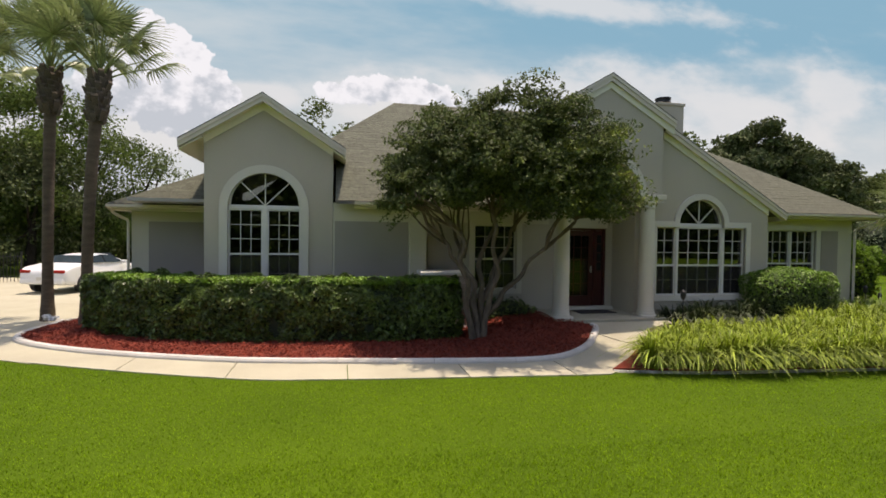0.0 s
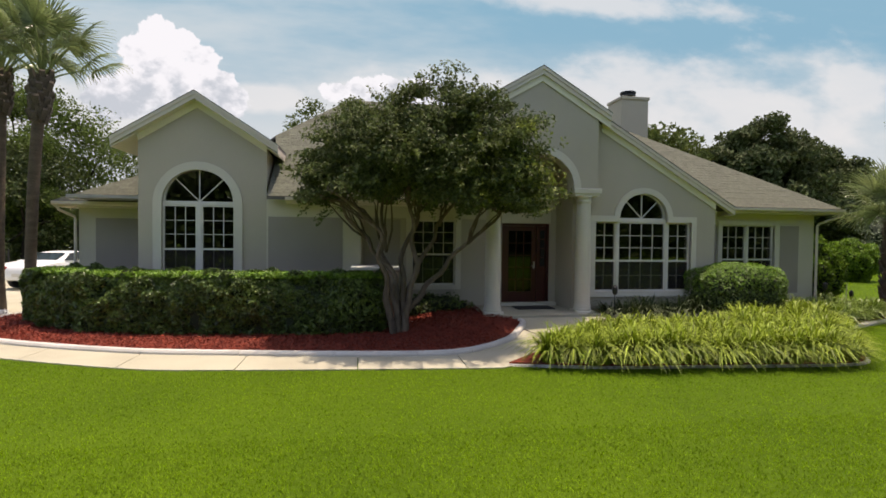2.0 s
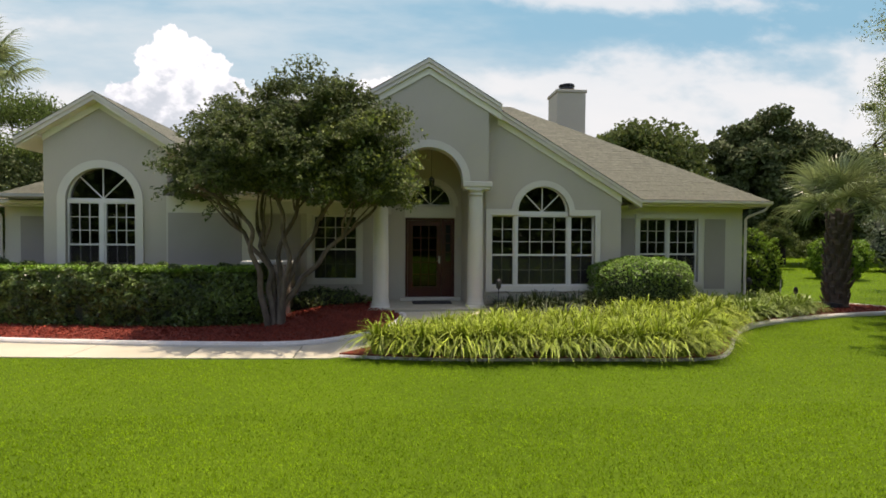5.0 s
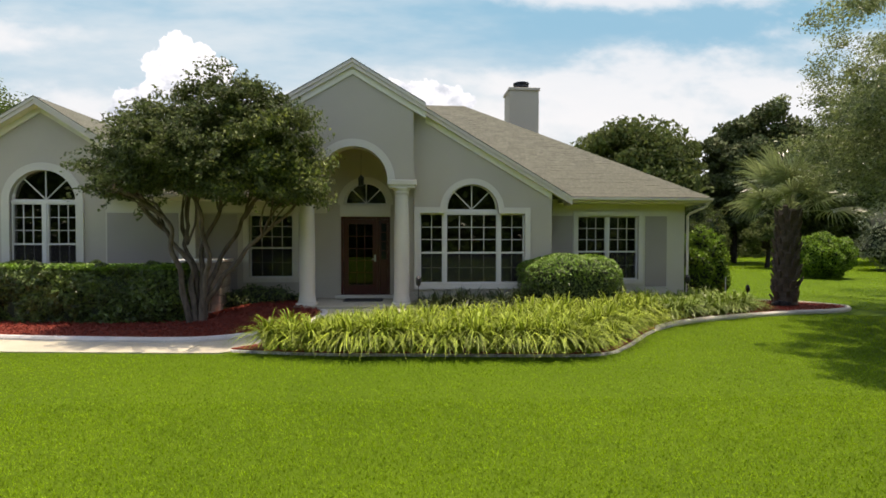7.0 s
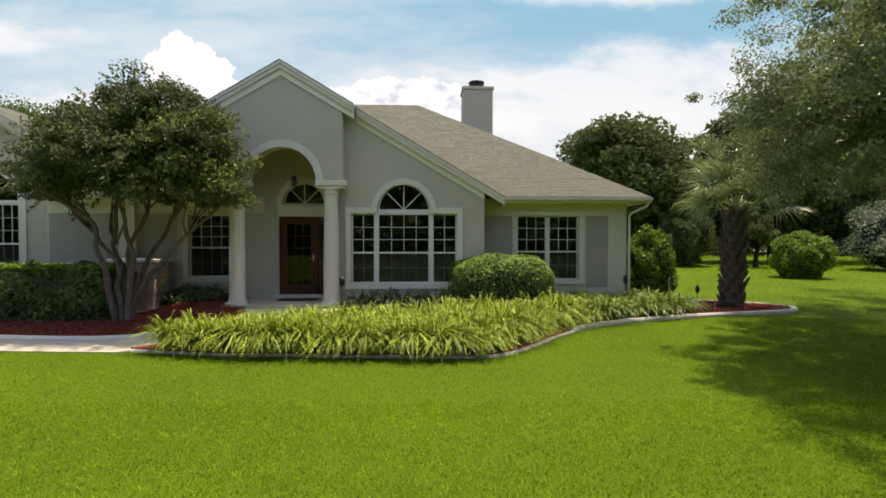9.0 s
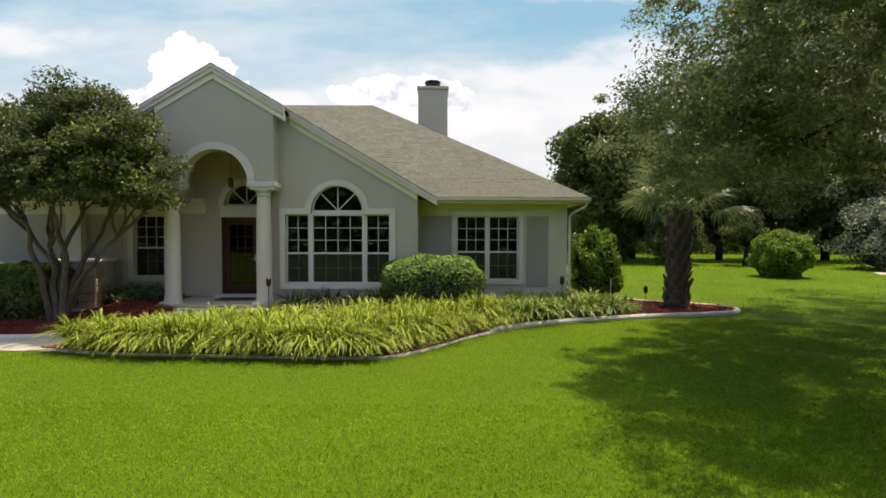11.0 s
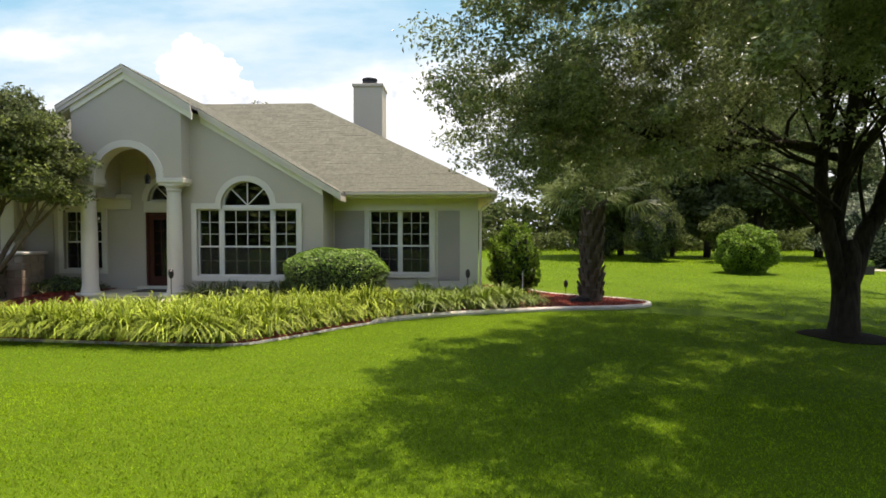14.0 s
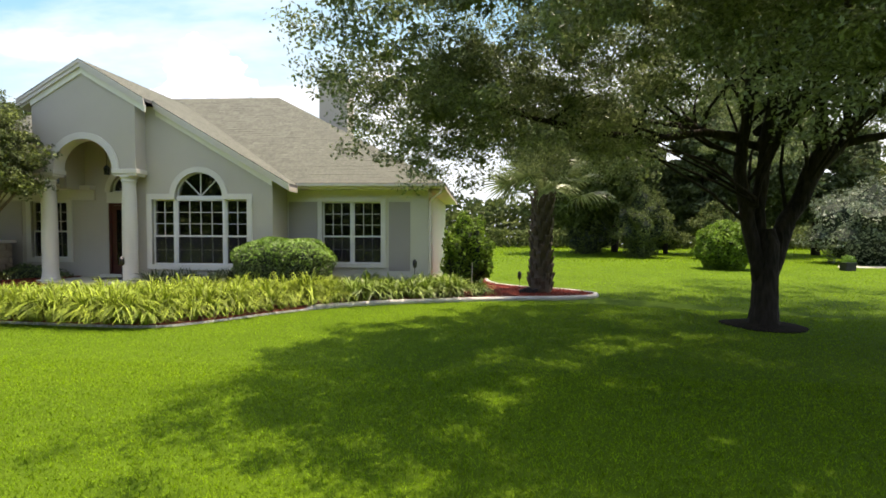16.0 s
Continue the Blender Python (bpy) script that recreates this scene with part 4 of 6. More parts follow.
# ---------------------------------------------------------------- shrubs
def shrub(name, at, r, n, size, material, label, category="bush", power=2.4, rough=0.12, ratio=0.55, core=HEDGESHADE, bottom=-1.0, group=""):
    top = thing(name, label, category, group, at=at)
    bm = bmesh.new()
    bmesh.ops.create_icosphere(bm, subdivisions=3, radius=1)
    for v in bm.verts:
        d = v.co.normalized()
        k = sum(abs(c) ** power for c in d) ** (-1 / power)
        v.co = Vector((d.x * r[0], d.y * r[1], d.z * r[2])) * k * 0.84 * (1 + noise.noise(d * 2.3) * rough * 2)
    # dark body that stands in for the shade inside the bush
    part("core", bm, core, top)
    p, o = shrub_points(n, r, rough, bottom, power, 0.2)
    leaves("foliage", p, o, size, material, top, ratio)
    return top


def long_hedge(line, half, height, n, label):
    """A clipped hedge along a line in the plan, rounded over the top, with leaves all over it."""
    pts = np.array(smooth_line(line, 10))
    top = thing("hedge", label, "hedge")
    seg = np.diff(pts, axis=0)
    dist = np.concatenate([[0], np.cumsum(np.linalg.norm(seg, axis=1))])
    prof = [(-1, 0), (-1.02, 0.35), (-1.0, 0.75), (-0.86, 0.95), (-0.55, 1.0), (0, 1.01), (0.55, 1.0), (0.86, 0.95), (1.0, 0.75), (1.02, 0.35), (1, 0)]
    d = np.gradient(pts, axis=0)
    d = d / np.linalg.norm(d, axis=1, keepdims=True)
    nm = np.column_stack([-d[:, 1], d[:, 0]])
    bm = bmesh.new()
    rings = []
    for i in range(len(pts)):
        k = 0.76 if 0 < i < len(pts) - 1 else 0.5
        rings.append([bm.verts.new((pts[i][0] + nm[i][0] * a * half * k, pts[i][1] + nm[i][1] * a * half * k, GZ + 0.04 + h * height * (0.93 if 0 < i < len(pts) - 1 else 0.75))) for a, h in prof])
    for r, s in zip(rings, rings[1:]):
        for k in range(len(prof) - 1):
            bm.faces.new((r[k], r[k + 1], s[k + 1], s[k]))
    bm.faces.new(rings[0])
    bm.faces.new(rings[-1][::-1])
    # dark body that stands in for the shade inside the hedge
    part("core", bm, HEDGESHADE, top)
    u = rng.uniform(-0.25, dist[-1] + 0.25, n)
    P = np.array(prof)
    w = np.array([1.5, 1.7, 1.3, 1.5, 2.2, 2.2, 1.5, 0.5, 0.4, 0.3])
    j = rng.choice(len(prof) - 1, n, p=w / w.sum())
    t = rng.random(n)[:, None]
    q = P[j] * (1 - t) + P[j + 1] * t
    end = np.clip(np.maximum(-u, u - dist[-1]) / 0.25, 0, 1)
    shrink = np.sqrt(np.clip(1 - end ** 2, 0.02, 1))
    uc = np.clip(u, 0, dist[-1])
    cx, cy = np.interp(uc, dist, pts[:, 0]), np.interp(uc, dist, pts[:, 1])
    nx, ny = np.interp(uc, dist, nm[:, 0]), np.interp(uc, dist, nm[:, 1])
    dx, dy_ = np.interp(uc, dist, d[:, 0]), np.interp(uc, dist, d[:, 1])
    lump = np.array([noise.noise(Vector((a * 1.1, b * 2, c * 2))) for a, b, c in zip(u, q[:, 0], q[:, 1])]) * 0.26 + np.array([noise.noise(Vector((a * 3.1, b * 3, c * 4 + 7))) for a, b, c in zip(u, q[:, 0], q[:, 1])]) * 0.24
    deep = rng.random(n) ** 2 * 0.2
    a = q[:, 0] * half * shrink * (1 + lump - deep)
    h = q[:, 1] * height * (1 + lump * 0.7 - deep * 0.3) * (0.75 + 0.25 * shrink)
    over = u - uc
    c = np.column_stack([cx + nx * a + dx * over, cy + ny * a + dy_ * over, GZ + 0.04 + h])
    out = np.column_stack([nx * q[:, 0], ny * q[:, 0], (q[:, 1] - 0.6) * 1.6])
    leaves("foliage", c, unit(out), 0.085, HEDGE, top, 0.52, 0, 0.9, 0.6)
    # lime leaves on top: the sunlit upper side, given by leaf colour
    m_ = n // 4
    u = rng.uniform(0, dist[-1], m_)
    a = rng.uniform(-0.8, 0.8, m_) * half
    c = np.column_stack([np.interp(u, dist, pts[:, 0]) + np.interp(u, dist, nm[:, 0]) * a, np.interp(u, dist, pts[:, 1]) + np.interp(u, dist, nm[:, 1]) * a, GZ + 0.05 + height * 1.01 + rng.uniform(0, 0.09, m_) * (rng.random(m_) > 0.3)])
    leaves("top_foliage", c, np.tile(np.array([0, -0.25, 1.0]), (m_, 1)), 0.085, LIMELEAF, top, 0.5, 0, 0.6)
    return top


long_hedge([(-13.35, 1.85), (-12.4, 1.0), (-11.2, 0.28), (-9.4, -0.1), (-7.6, -0.35), (-6.2, -0.35), (-5.55, -0.2)], 0.62, 1.2, 60000, "long clipped dark green hedge on red mulch")
bush = shrub("box_bush", (3.77, -0.3, 0.38), (1.28, 0.72, 0.72), 13000, 0.06, HEDGE, "rounded clipped green bush beside the wide window", power=3.2, rough=0.06)
# lime leaves over the bush's upper part paint the sun on it
p, o = shrub_points(15000, (1.29, 0.73, 0.74), 0.06, -0.2, 3.2, 0.06)
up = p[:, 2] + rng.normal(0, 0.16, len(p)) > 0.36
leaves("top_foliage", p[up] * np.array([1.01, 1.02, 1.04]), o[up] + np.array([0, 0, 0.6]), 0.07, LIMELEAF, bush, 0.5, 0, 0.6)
shrub("corner_bush", (8.6, 2.0, 0.62), (0.68, 0.62, 1.12), 5200, 0.11, MIDLEAF, "glossy dark green shrub at the corner of the house", rough=0.22)
shrub("round_bush", (20.9, 11.7, 0.66), (1.24, 1.25, 1.14), 9000, 0.15, MIDLEAF, "broad bright green bush standing on the lawn", rough=0.13)
shrub("small_bush", (20.0, 36.0, 1.1), (1.6, 1.5, 1.6), 2500, 0.3, LIMELEAF, "rounded light green shrub far over the lawn", rough=0.2)
shrub("small_bush", (27.0, 37.0, 1.0), (1.9, 1.6, 1.5), 2000, 0.3, FARLEAF, "dark rounded shrub far over the lawn", rough=0.25)
shrub("olive_bush", (31.5, 16.5, 1.6), (2.9, 2.5, 2.3), 9000, 0.17, surface("olive_leaf", (0.10, 0.13, 0.07), (0.20, 0.24, 0.13), 1.2, 0.5, 20, 0, per="island", spread=0.4, soft=0.2), "grey-green spreading shrub near the path", rough=0.25)
shrub("small_bush", (36.5, 17.0, 0.4), (1.4, 1.2, 1.0), 1500, 0.16, FARLEAF, "dark round shrub beside the pale path", rough=0.2)
shrub("entry_shrub", (-4.1, 0.55, -0.05), (0.95, 0.4, 0.36), 2600, 0.07, HEDGE, "low dark shrub beneath the entry window", rough=0.2)
shrub("olive_shrub", (17.6, 26.0, 1.0), (1.7, 1.5, 1.5), 4000, 0.16, FARLEAF, "rounded dull green shrub behind the house corner", rough=0.25)


# ---------------------------------------------------------------- trees
def spray(centres, sizes, per, squash=0.6):
    """Leaf places in clumps: each clump a loose flattened puff."""
    k = len(centres)
    d = unit(rng.normal(0, 1, (k * per, 3)))
    r = rng.random(k * per) ** 0.45
    s = np.repeat(np.asarray(sizes), per)
    off = d * (r * s)[:, None] * np.array([1, 1, squash])
    c = np.repeat(centres, per, 0) + off
    return c, unit(off + np.array([0, 0, 0.25]))


def shell(n, centre, r, low=-0.8, fill=0.55):
    d = unit(rng.normal(0, 1, (n * 3, 3)))
    d = d[d[:, 2] > low][:n]
    lump = np.array([noise.noise(Vector(q * 1.9) + Vector(centre)) for q in d])
    k = (1 - fill * rng.random(len(d)) ** 1.5) * (1 + 0.22 * lump)
    return np.array(centre) + d * k[:, None] * np.array(r)


def limb(bm, a, b, r0, r1, bend=0.15, sides=8, steps=5, seed=0):
    rr = random.Random(seed)
    a, b = Vector(a), Vector(b)
    ln = (b - a).length
    w = Vector((rr.uniform(-1, 1), rr.uniform(-1, 1), rr.uniform(-0.3, 0.9))) * bend * ln
    w2 = Vector((rr.uniform(-1, 1), rr.uniform(-1, 1), rr.uniform(-1, 1))) * bend * 0.35 * ln
    pts, rad = [], []
    for i in range(steps + 1):
        t = i / steps
        pts.append(a.lerp(b, t) + w * math.sin(math.pi * t) + w2 * math.sin(2 * math.pi * t))
        rad.append(r0 + (r1 - r0) * t)
    tube(bm, pts, rad, sides)
    return pts


def far_tree(at, height, radius, label, material=FARLEAF, n=26, per=120, leaf=0.34, low=0.25, name="tree"):
    top = thing(name, label, "tree", at=at)
    bm = bmesh.new()
    h0 = height * 0.45
    limb(bm, (0, 0, -0.1), (0.1, 0, h0), radius * 0.07 + 0.08, radius * 0.04 + 0.05, 0.03, 8, 4, int(at[0] * 7))
    c = shell(n, (0, 0, height * (0.5 + low / 2)), (radius, radius, height * (0.5 - low / 2)), -0.9, 0.5)
    for i, q in enumerate(c[:9]):
        limb(bm, (0.05, 0, h0 * 0.8), q, 0.09, 0.03, 0.1, 5, 3, i)
    part("trunk", bm, BARK, top, smooth=True)
    p, o = spray(c, rng.uniform(0.24, 0.46, len(c)) * radius, per * 2, 0.7)
    leaves("crown", p, o, leaf * 0.72, material, top, 0.55)
    return top


DARKFAR = surface("dark_far_leaf", (0.044, 0.060, 0.024), (0.112, 0.138, 0.050), 0.3, 0.6, 8, 0, per="island", spread=0.4, soft=0.15, spec=0.12)
LEFTLEAF = surface("light_far_leaf", (0.050, 0.084, 0.018), (0.130, 0.180, 0.042), 0.3, 0.55, 8, 0, per="island", spread=0.5, soft=0.35, spec=0.12)
PALEFAR = surface("pale_far_leaf", (0.08, 0.11, 0.045), (0.16, 0.20, 0.08), 0.3, 0.6, 8, 0, per="island", spread=0.4, soft=0.2, spec=0.12)
g = GZ
far_tree((17.4, 26.5, g), 11.3, 4.7, "broad green tree beyond the roof", n=80, per=160, leaf=0.55, low=0.15)
far_tree((22.0, 27, g), 10.4, 1.7, "thin dark conifer behind the lawn", DARKFAR, 26, 90, 0.4, 0.1)
far_tree((23.9, 27.5, g), 10.7, 1.6, "thin dark conifer behind the lawn", DARKFAR, 26, 90, 0.4, 0.1)
far_tree((26.4, 27, g), 11.6, 3.0, "tall dark tree at the edge of the lawn", DARKFAR, 70, 150, 0.55, 0.1)
far_tree((30.0, 26.5, g), 12.6, 3.9, "tall dark tree at the edge of the lawn", DARKFAR, 90, 160, 0.55, 0.1)
far_tree((35.0, 27, g), 10.5, 3.4, "dark leafy tree beyond the lawn", DARKFAR, 70, 150, 0.55, 0.08)
far_tree((20.6, 30, g), 9.6, 3.0, "green tree behind the conifers", FARLEAF, 60, 140, 0.55, 0.1)
far_tree((46.0, 28, g), 9.6, 4.2, "green leafy tree beyond the lawn", FARLEAF, 60, 140, 0.55, 0.1)
far_tree((41.0, 27, g), 9.0, 3.6, "green leafy tree beyond the lawn", FARLEAF, 34, 110, 0.5, 0.1)
shrub("conical_tree", (20.2, 21.5, 1.75), (1.75, 1.7, 2.3), 9000, 0.17, FARLEAF, "conical dark green tree standing on the lawn", "tree", 1.7, 0.3, 0.5)
far_tree((21.5, 33.0, g), 5.4, 2.6, "spreading dark tree on the lawn", DARKFAR, 26, 110, 0.34, 0.15)
far_tree((24.5, 20.5, g), 3.6, 1.3, "small dull green tree on the lawn", FARLEAF, 22, 100, 0.26, 0.3)
far_tree((-27.5, 21, g), 12.0, 4.4, "dense green tree beside the driveway", LEFTLEAF, 80, 190, 0.27, 0.05)
far_tree((-23.0, 22, g), 9.6, 3.6, "leafy green tree beside the driveway", LEFTLEAF, 70, 160, 0.25, 0.05)
far_tree((-20.2, 23, g), 8.7, 2.6, "thin pale tree with feathery foliage", PALEFAR, 26, 60, 0.26, 0.3)
far_tree((-33.0, 20, g), 10.0, 4.5, "dense green tree beside the driveway", LEFTLEAF, 40, 120, 0.27, 0.05)
far_tree((-17.4, 24, g), 6.4, 2.4, "dark low tree behind the wing", DARKFAR, 26, 100, 0.3, 0.05)
far_tree((-24.5, 19.5, g), 6.5, 3.2, "dark leafy undergrowth tree by the fence", DARKFAR, 36, 110, 0.3, 0.0)
far_tree((-9.0, 30, g), 12.4, 3.6, "green tree top behind the roof ridge", FARLEAF, 30, 120, 0.4, 0.3)


def woods(name, x0, x1, y0, y1, h, n, leaf, material, label):
    k = n
    c = np.column_stack([rng.uniform(x0, x1, k), rng.uniform(y0, y1, k), np.zeros(k)])
    ridge = np.array([h * (0.72 + 0.45 * noise.noise(Vector((a * 0.09, b * 0.2, 3)))) for a, b in c[:, :2]])
    c[:, 2] = GZ + rng.random(k) ** 0.8 * ridge
    o = unit(rng.normal(0, 1, (k, 3)) + np.array([0, -0.8 if y0 > 0 else 0.8, 0.5]))
    return tagged(leaves(name, c, o, leaf, material, None, 0.7), label, "woods", kind="stuff")


woods("far_woods", -70, 90, 44, 52, 7.0, 26000, 0.75, FARLEAF, "dense green woods along the far edge of the lawn")
woods("far_woods", 8, 90, 39, 42, 2.8, 12000, 0.4, FARLEAF, "dark undergrowth along the far edge of the lawn")
woods("far_woods", -60, -15, 25, 30, 5.0, 9000, 0.6, DARKFAR, "dark undergrowth behind the driveway")
woods("street_woods", -75, 75, -48, -40, 18.0, 90000, 0.9, FARLEAF, "leafy trees across the street, mirrored in the windows")


# crape myrtle
my = thing("crape_myrtle", "multi-stemmed small tree with a dense dark rounded crown", "tree", at=(-4.95, -1.05, GZ + 0.03))
stems = [((-0.1, 0, 0), (-0.18, 0, 0.75), (-0.3, 0.1, 1.4), (-0.8, 0.1, 2.1), (-1.4, 0.1, 2.9)),
         ((-0.14, 0.1, 0), (-0.14, 0.15, 0.9), (-0.36, 0.2, 1.8), (-0.5, 0.5, 3.0)),
         ((-0.04, 0.05, 0), (0.0, 0.1, 0.8), (-0.03, 0.15, 1.7), (0.3, 0.3, 2.6), (0.5, 0.3, 3.3)),
         ((0.0, 0.0, 0), (0.15, -0.1, 0.9), (0.22, -0.2, 1.7), (0.1, -0.4, 2.7), (0.1, -0.5, 3.6)),
         ((0.03, 0.05, 0), (0.2, 0.05, 0.7), (0.7, 0.0, 1.35), (1.4, -0.1, 2.0), (2.1, -0.1, 2.7)),
         ((-0.2, -0.05, 0), (-0.33, -0.1, 0.9), (-0.5, -0.2, 1.6), (-0.62, -0.3, 2.4), (-1.5, -0.6, 3.0)),
         ((0.02, 0.12, 0), (0.1, 0.2, 0.8), (0.42, 0.3, 1.6), (0.85, 0.4, 2.4), (1.2, 0.4, 3.2))]
dome = unit(rng.normal(0, 1, (900, 3)))
dome = dome[dome[:, 2] > -0.42][:430]
reach = (1 - 0.75 * rng.random(len(dome)) ** 1.3) * (1 + 0.34 * np.array([noise.noise(Vector(q * 2.2) + Vector((4, 2, 8))) for q in dome]))
SKEW = np.array(Matrix.Rotation(radians(-14), 3, "Z"))
crown_c = np.array([0.32, -0.25, 3.42]) + (dome * reach[:, None] * np.array([2.6, 1.45, 1.92])) @ SKEW.T
skirt = 2.75 - 0.45 * np.clip(np.hypot(crown_c[:, 0] - 0.32, crown_c[:, 1] + 0.25) / 2.4, 0, 1) ** 2
crown_c = crown_c[crown_c[:, 2] > skirt]
for s in stems:
    twigs = []
    bm = bmesh.new()
    pts = smooth_line([(p[0], p[2]) for p in s], 6)
    ys = np.interp(np.linspace(0, 1, len(pts)), np.linspace(0, 1, len(s)), [p[1] for p in s])
    wob = [noise.noise(Vector((a * 2.2 + s[0][0] * 9, 4 * s[0][1], b * 1.9))) * 0.16 * min(1, b / 0.6) for a, b in pts]
    tube(bm, [(a + w, y - 0.6 * w, b) for (a, b), y, w in zip(pts, ys, wob)], list(np.linspace(0.078, 0.03, len(pts))), 8)
    tip = np.array([s[-1][0], s[-1][1], s[-1][2]])
    order = np.argsort(np.linalg.norm(crown_c - tip, axis=1))[:9]
    for i, q in enumerate(order):
        twig = bmesh.new()
        limb(twig, s[-2] if i % 2 else s[-1], crown_c[q], 0.03, 0.01, 0.12, 5, 4, i)
        twigs.append(twig)
    stem = part("stem", bm, MYRTLEBARK, my, smooth=True)
    for twig in twigs:
        part("branch", twig, MYRTLEBARK, stem, smooth=True)
p, o = spray(crown_c, rng.uniform(0.25, 0.5, len(crown_c)), 200, 0.42)
leaves("crown", p, o, 0.078, MYRTLE, my, 0.55)


def sprigs(n, centre, r, low, length, per):
    """Leafy shoots that stand out of a crown and bend over: leaf places along each one, and their directions."""
    d = unit(rng.normal(0, 1, (n * 4, 3)))
    d = d[d[:, 2] > low][:n]
    lump = 1 + 0.34 * np.array([noise.noise(Vector(q * 2.2) + Vector((4, 2, 8))) for q in d])
    d, root = d @ SKEW.T, np.array(centre) + (d * (lump * 0.86)[:, None] * np.array(r)) @ SKEW.T
    way = unit(d * np.array([1.3, 1.3, 0.5]) + rng.normal(0, 0.35, (n, 3)) + np.array([0, 0, 0.12]))
    ln = length * rng.uniform(0.5, 1.25, n)
    t = np.linspace(0.1, 1, per)
    axis = root[:, None, :] + way[:, None, :] * (ln[:, None] * t)[:, :, None] - np.array([0, 0, 0.2]) * (ln[:, None] * t ** 2)[:, :, None]
    c = np.repeat(axis, 3, 1).reshape(-1, 3) + rng.normal(0, 0.035, (n * per * 3, 3))
    return c, unit(np.repeat(way, per * 3, 0) * 0.4 + np.array([0, 0, 0.8]))


p, o = sprigs(330, (0.32, -0.25, 3.42), (2.6, 1.45, 1.86), -0.35, 0.6, 13)
leaves("outer_foliage", p, o, 0.085, MYRTLE, my, 0.5, 0, 0.7)
# front right clumps get lighter leaves, a sunlit side made by colour
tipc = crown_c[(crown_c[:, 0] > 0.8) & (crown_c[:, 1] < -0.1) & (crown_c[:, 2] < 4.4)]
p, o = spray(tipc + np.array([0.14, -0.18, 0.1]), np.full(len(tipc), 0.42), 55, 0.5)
leaves("sunlit_foliage", p, o, 0.085, SUNLITYOUNG, my, 0.55)

# oak
oak = thing("oak_tree", "large spreading oak with a dark forked trunk", "tree", at=(14.3, -3.15, GZ))
bm = bmesh.new()
tube(bm, [(0.12, 0, -0.15), (0.12, 0, 0.05), (0.12, 0, 0.35), (0.12, 0, 0.9), (0.13, 0, 1.4), (0.14, 0, 1.65)], [0.29, 0.245, 0.205, 0.19, 0.18, 0.1], 20)
for v in bm.verts:
    v.co.x += 0.03 * noise.noise(v.co * 3)
    v.co.y += 0.03 * noise.noise(v.co * 3 + Vector((9, 0, 0)))
part("trunk", bm, BARK, oak, smooth=True)
oak.scale = (1.14, 1.14, 1.14)
limbs = [([(0.06, 0, 0.75), (-0.2, 0.0, 1.7), (-0.36, 0.0, 2.6), (-0.2, 0.1, 3.4), (0.0, 0.3, 4.6), (-0.2, 0.6, 6.0)], 0.2, 0.07),
         ([(0.1, 0.03, 0.8), (0.02, 0.1, 2.0), (0.1, 0.1, 3.2), (0.25, 0.1, 4.3), (0.2, 0.2, 6.2)], 0.21, 0.07),
         ([(0.15, 0, 0.75), (0.48, 0.05, 1.8), (1.0, 0.1, 2.7), (1.8, 0.3, 3.6), (3.2, 0.8, 4.6), (4.6, 1.4, 5.4)], 0.25, 0.08),
         ([(0.75, 0.1, 2.3), (0.95, 0.0, 3.0), (0.75, -0.2, 4.0), (0.2, -0.5, 4.8), (-0.8, -1.0, 5.4), (-2.0, -1.5, 5.8)], 0.17, 0.06),
         ([(-0.3, 0, 3.2), (-1.0, -0.1, 3.25), (-1.9, -0.2, 3.1), (-3.0, -0.6, 3.2), (-4.0, -1.1, 3.3), (-5.2, -1.7, 3.5)], 0.12, 0.03),
         ([(0.0, 0.2, 3.3), (0.8, 0.6, 3.9), (1.4, 1.5, 4.6), (2.0, 3.0, 5.2)], 0.12, 0.05),
         ([(1.4, 0.2, 3.1), (2.4, 0.2, 3.3), (3.8, 0.0, 3.6), (5.2, -0.2, 4.0)], 0.12, 0.04),
         ([(0.1, 0.1, 3.0), (-0.6, 1.2, 3.6), (-1.3, 2.8, 4.1), (-1.9, 4.2, 4.3)], 0.11, 0.04),
         ([(0.1, 0.0, 2.9), (0.2, -1.2, 4.0), (-0.4, -2.8, 4.6), (-1.5, -4.0, 4.8)], 0.11, 0.04)]
ca = shell(410, (-4.3, -2.4, 4.5), (4.0, 3.9, 2.3), -0.8, 0.8)
cb_ = shell(560, (2.6, 2.6, 5.6), (6.2, 6.6, 3.3), -0.72, 0.75)
cc = shell(680, (2.2, -4.2, 5.6), (6.0, 4.2, 2.3), -0.6, 0.75)
cd = shell(80, (-3.0, 1.4, 3.95), (3.0, 2.8, 1.5), -0.9, 0.8)
ce = shell(120, (-5.0, -1.7, 3.6), (2.3, 1.9, 1.4), -0.9, 0.9)
cf = shell(48, (-3.0, 0.6, 3.6), (1.9, 1.6, 1.2), -0.9, 0.9)
cg = shell(340, (1.6, 0.5, 5.3), (4.6, 4.4, 1.6), -1.0, 0.9)
ch = shell(290, (-1.7, -4.1, 5.4), (2.8, 2.6, 1.2), -1.0, 0.9)
ci = shell(360, (1.9, -2.2, 6.4), (5.2, 4.2, 1.1), -1.0, 0.95)
oak_c = np.concatenate([ca, cb_, cc, cd, cg, ch, ci])
oak_c = np.concatenate([oak_c[oak_c[:, 2] > 2.55], ce[ce[:, 2] > 2.2], cf[cf[:, 2] > 2.2]])
ox, oy = 14.3 + 1.14 * oak_c[:, 0], -3.15 + 1.14 * oak_c[:, 1]
west = np.maximum.reduce([-2.44 + 1.05 * (oy + 12.28), 1.33 + 0.645 * (oy + 12.6), 5.49 + 0.113 * (oy + 12.8), 8.6 - 0.426 * (oy + 13.1)])
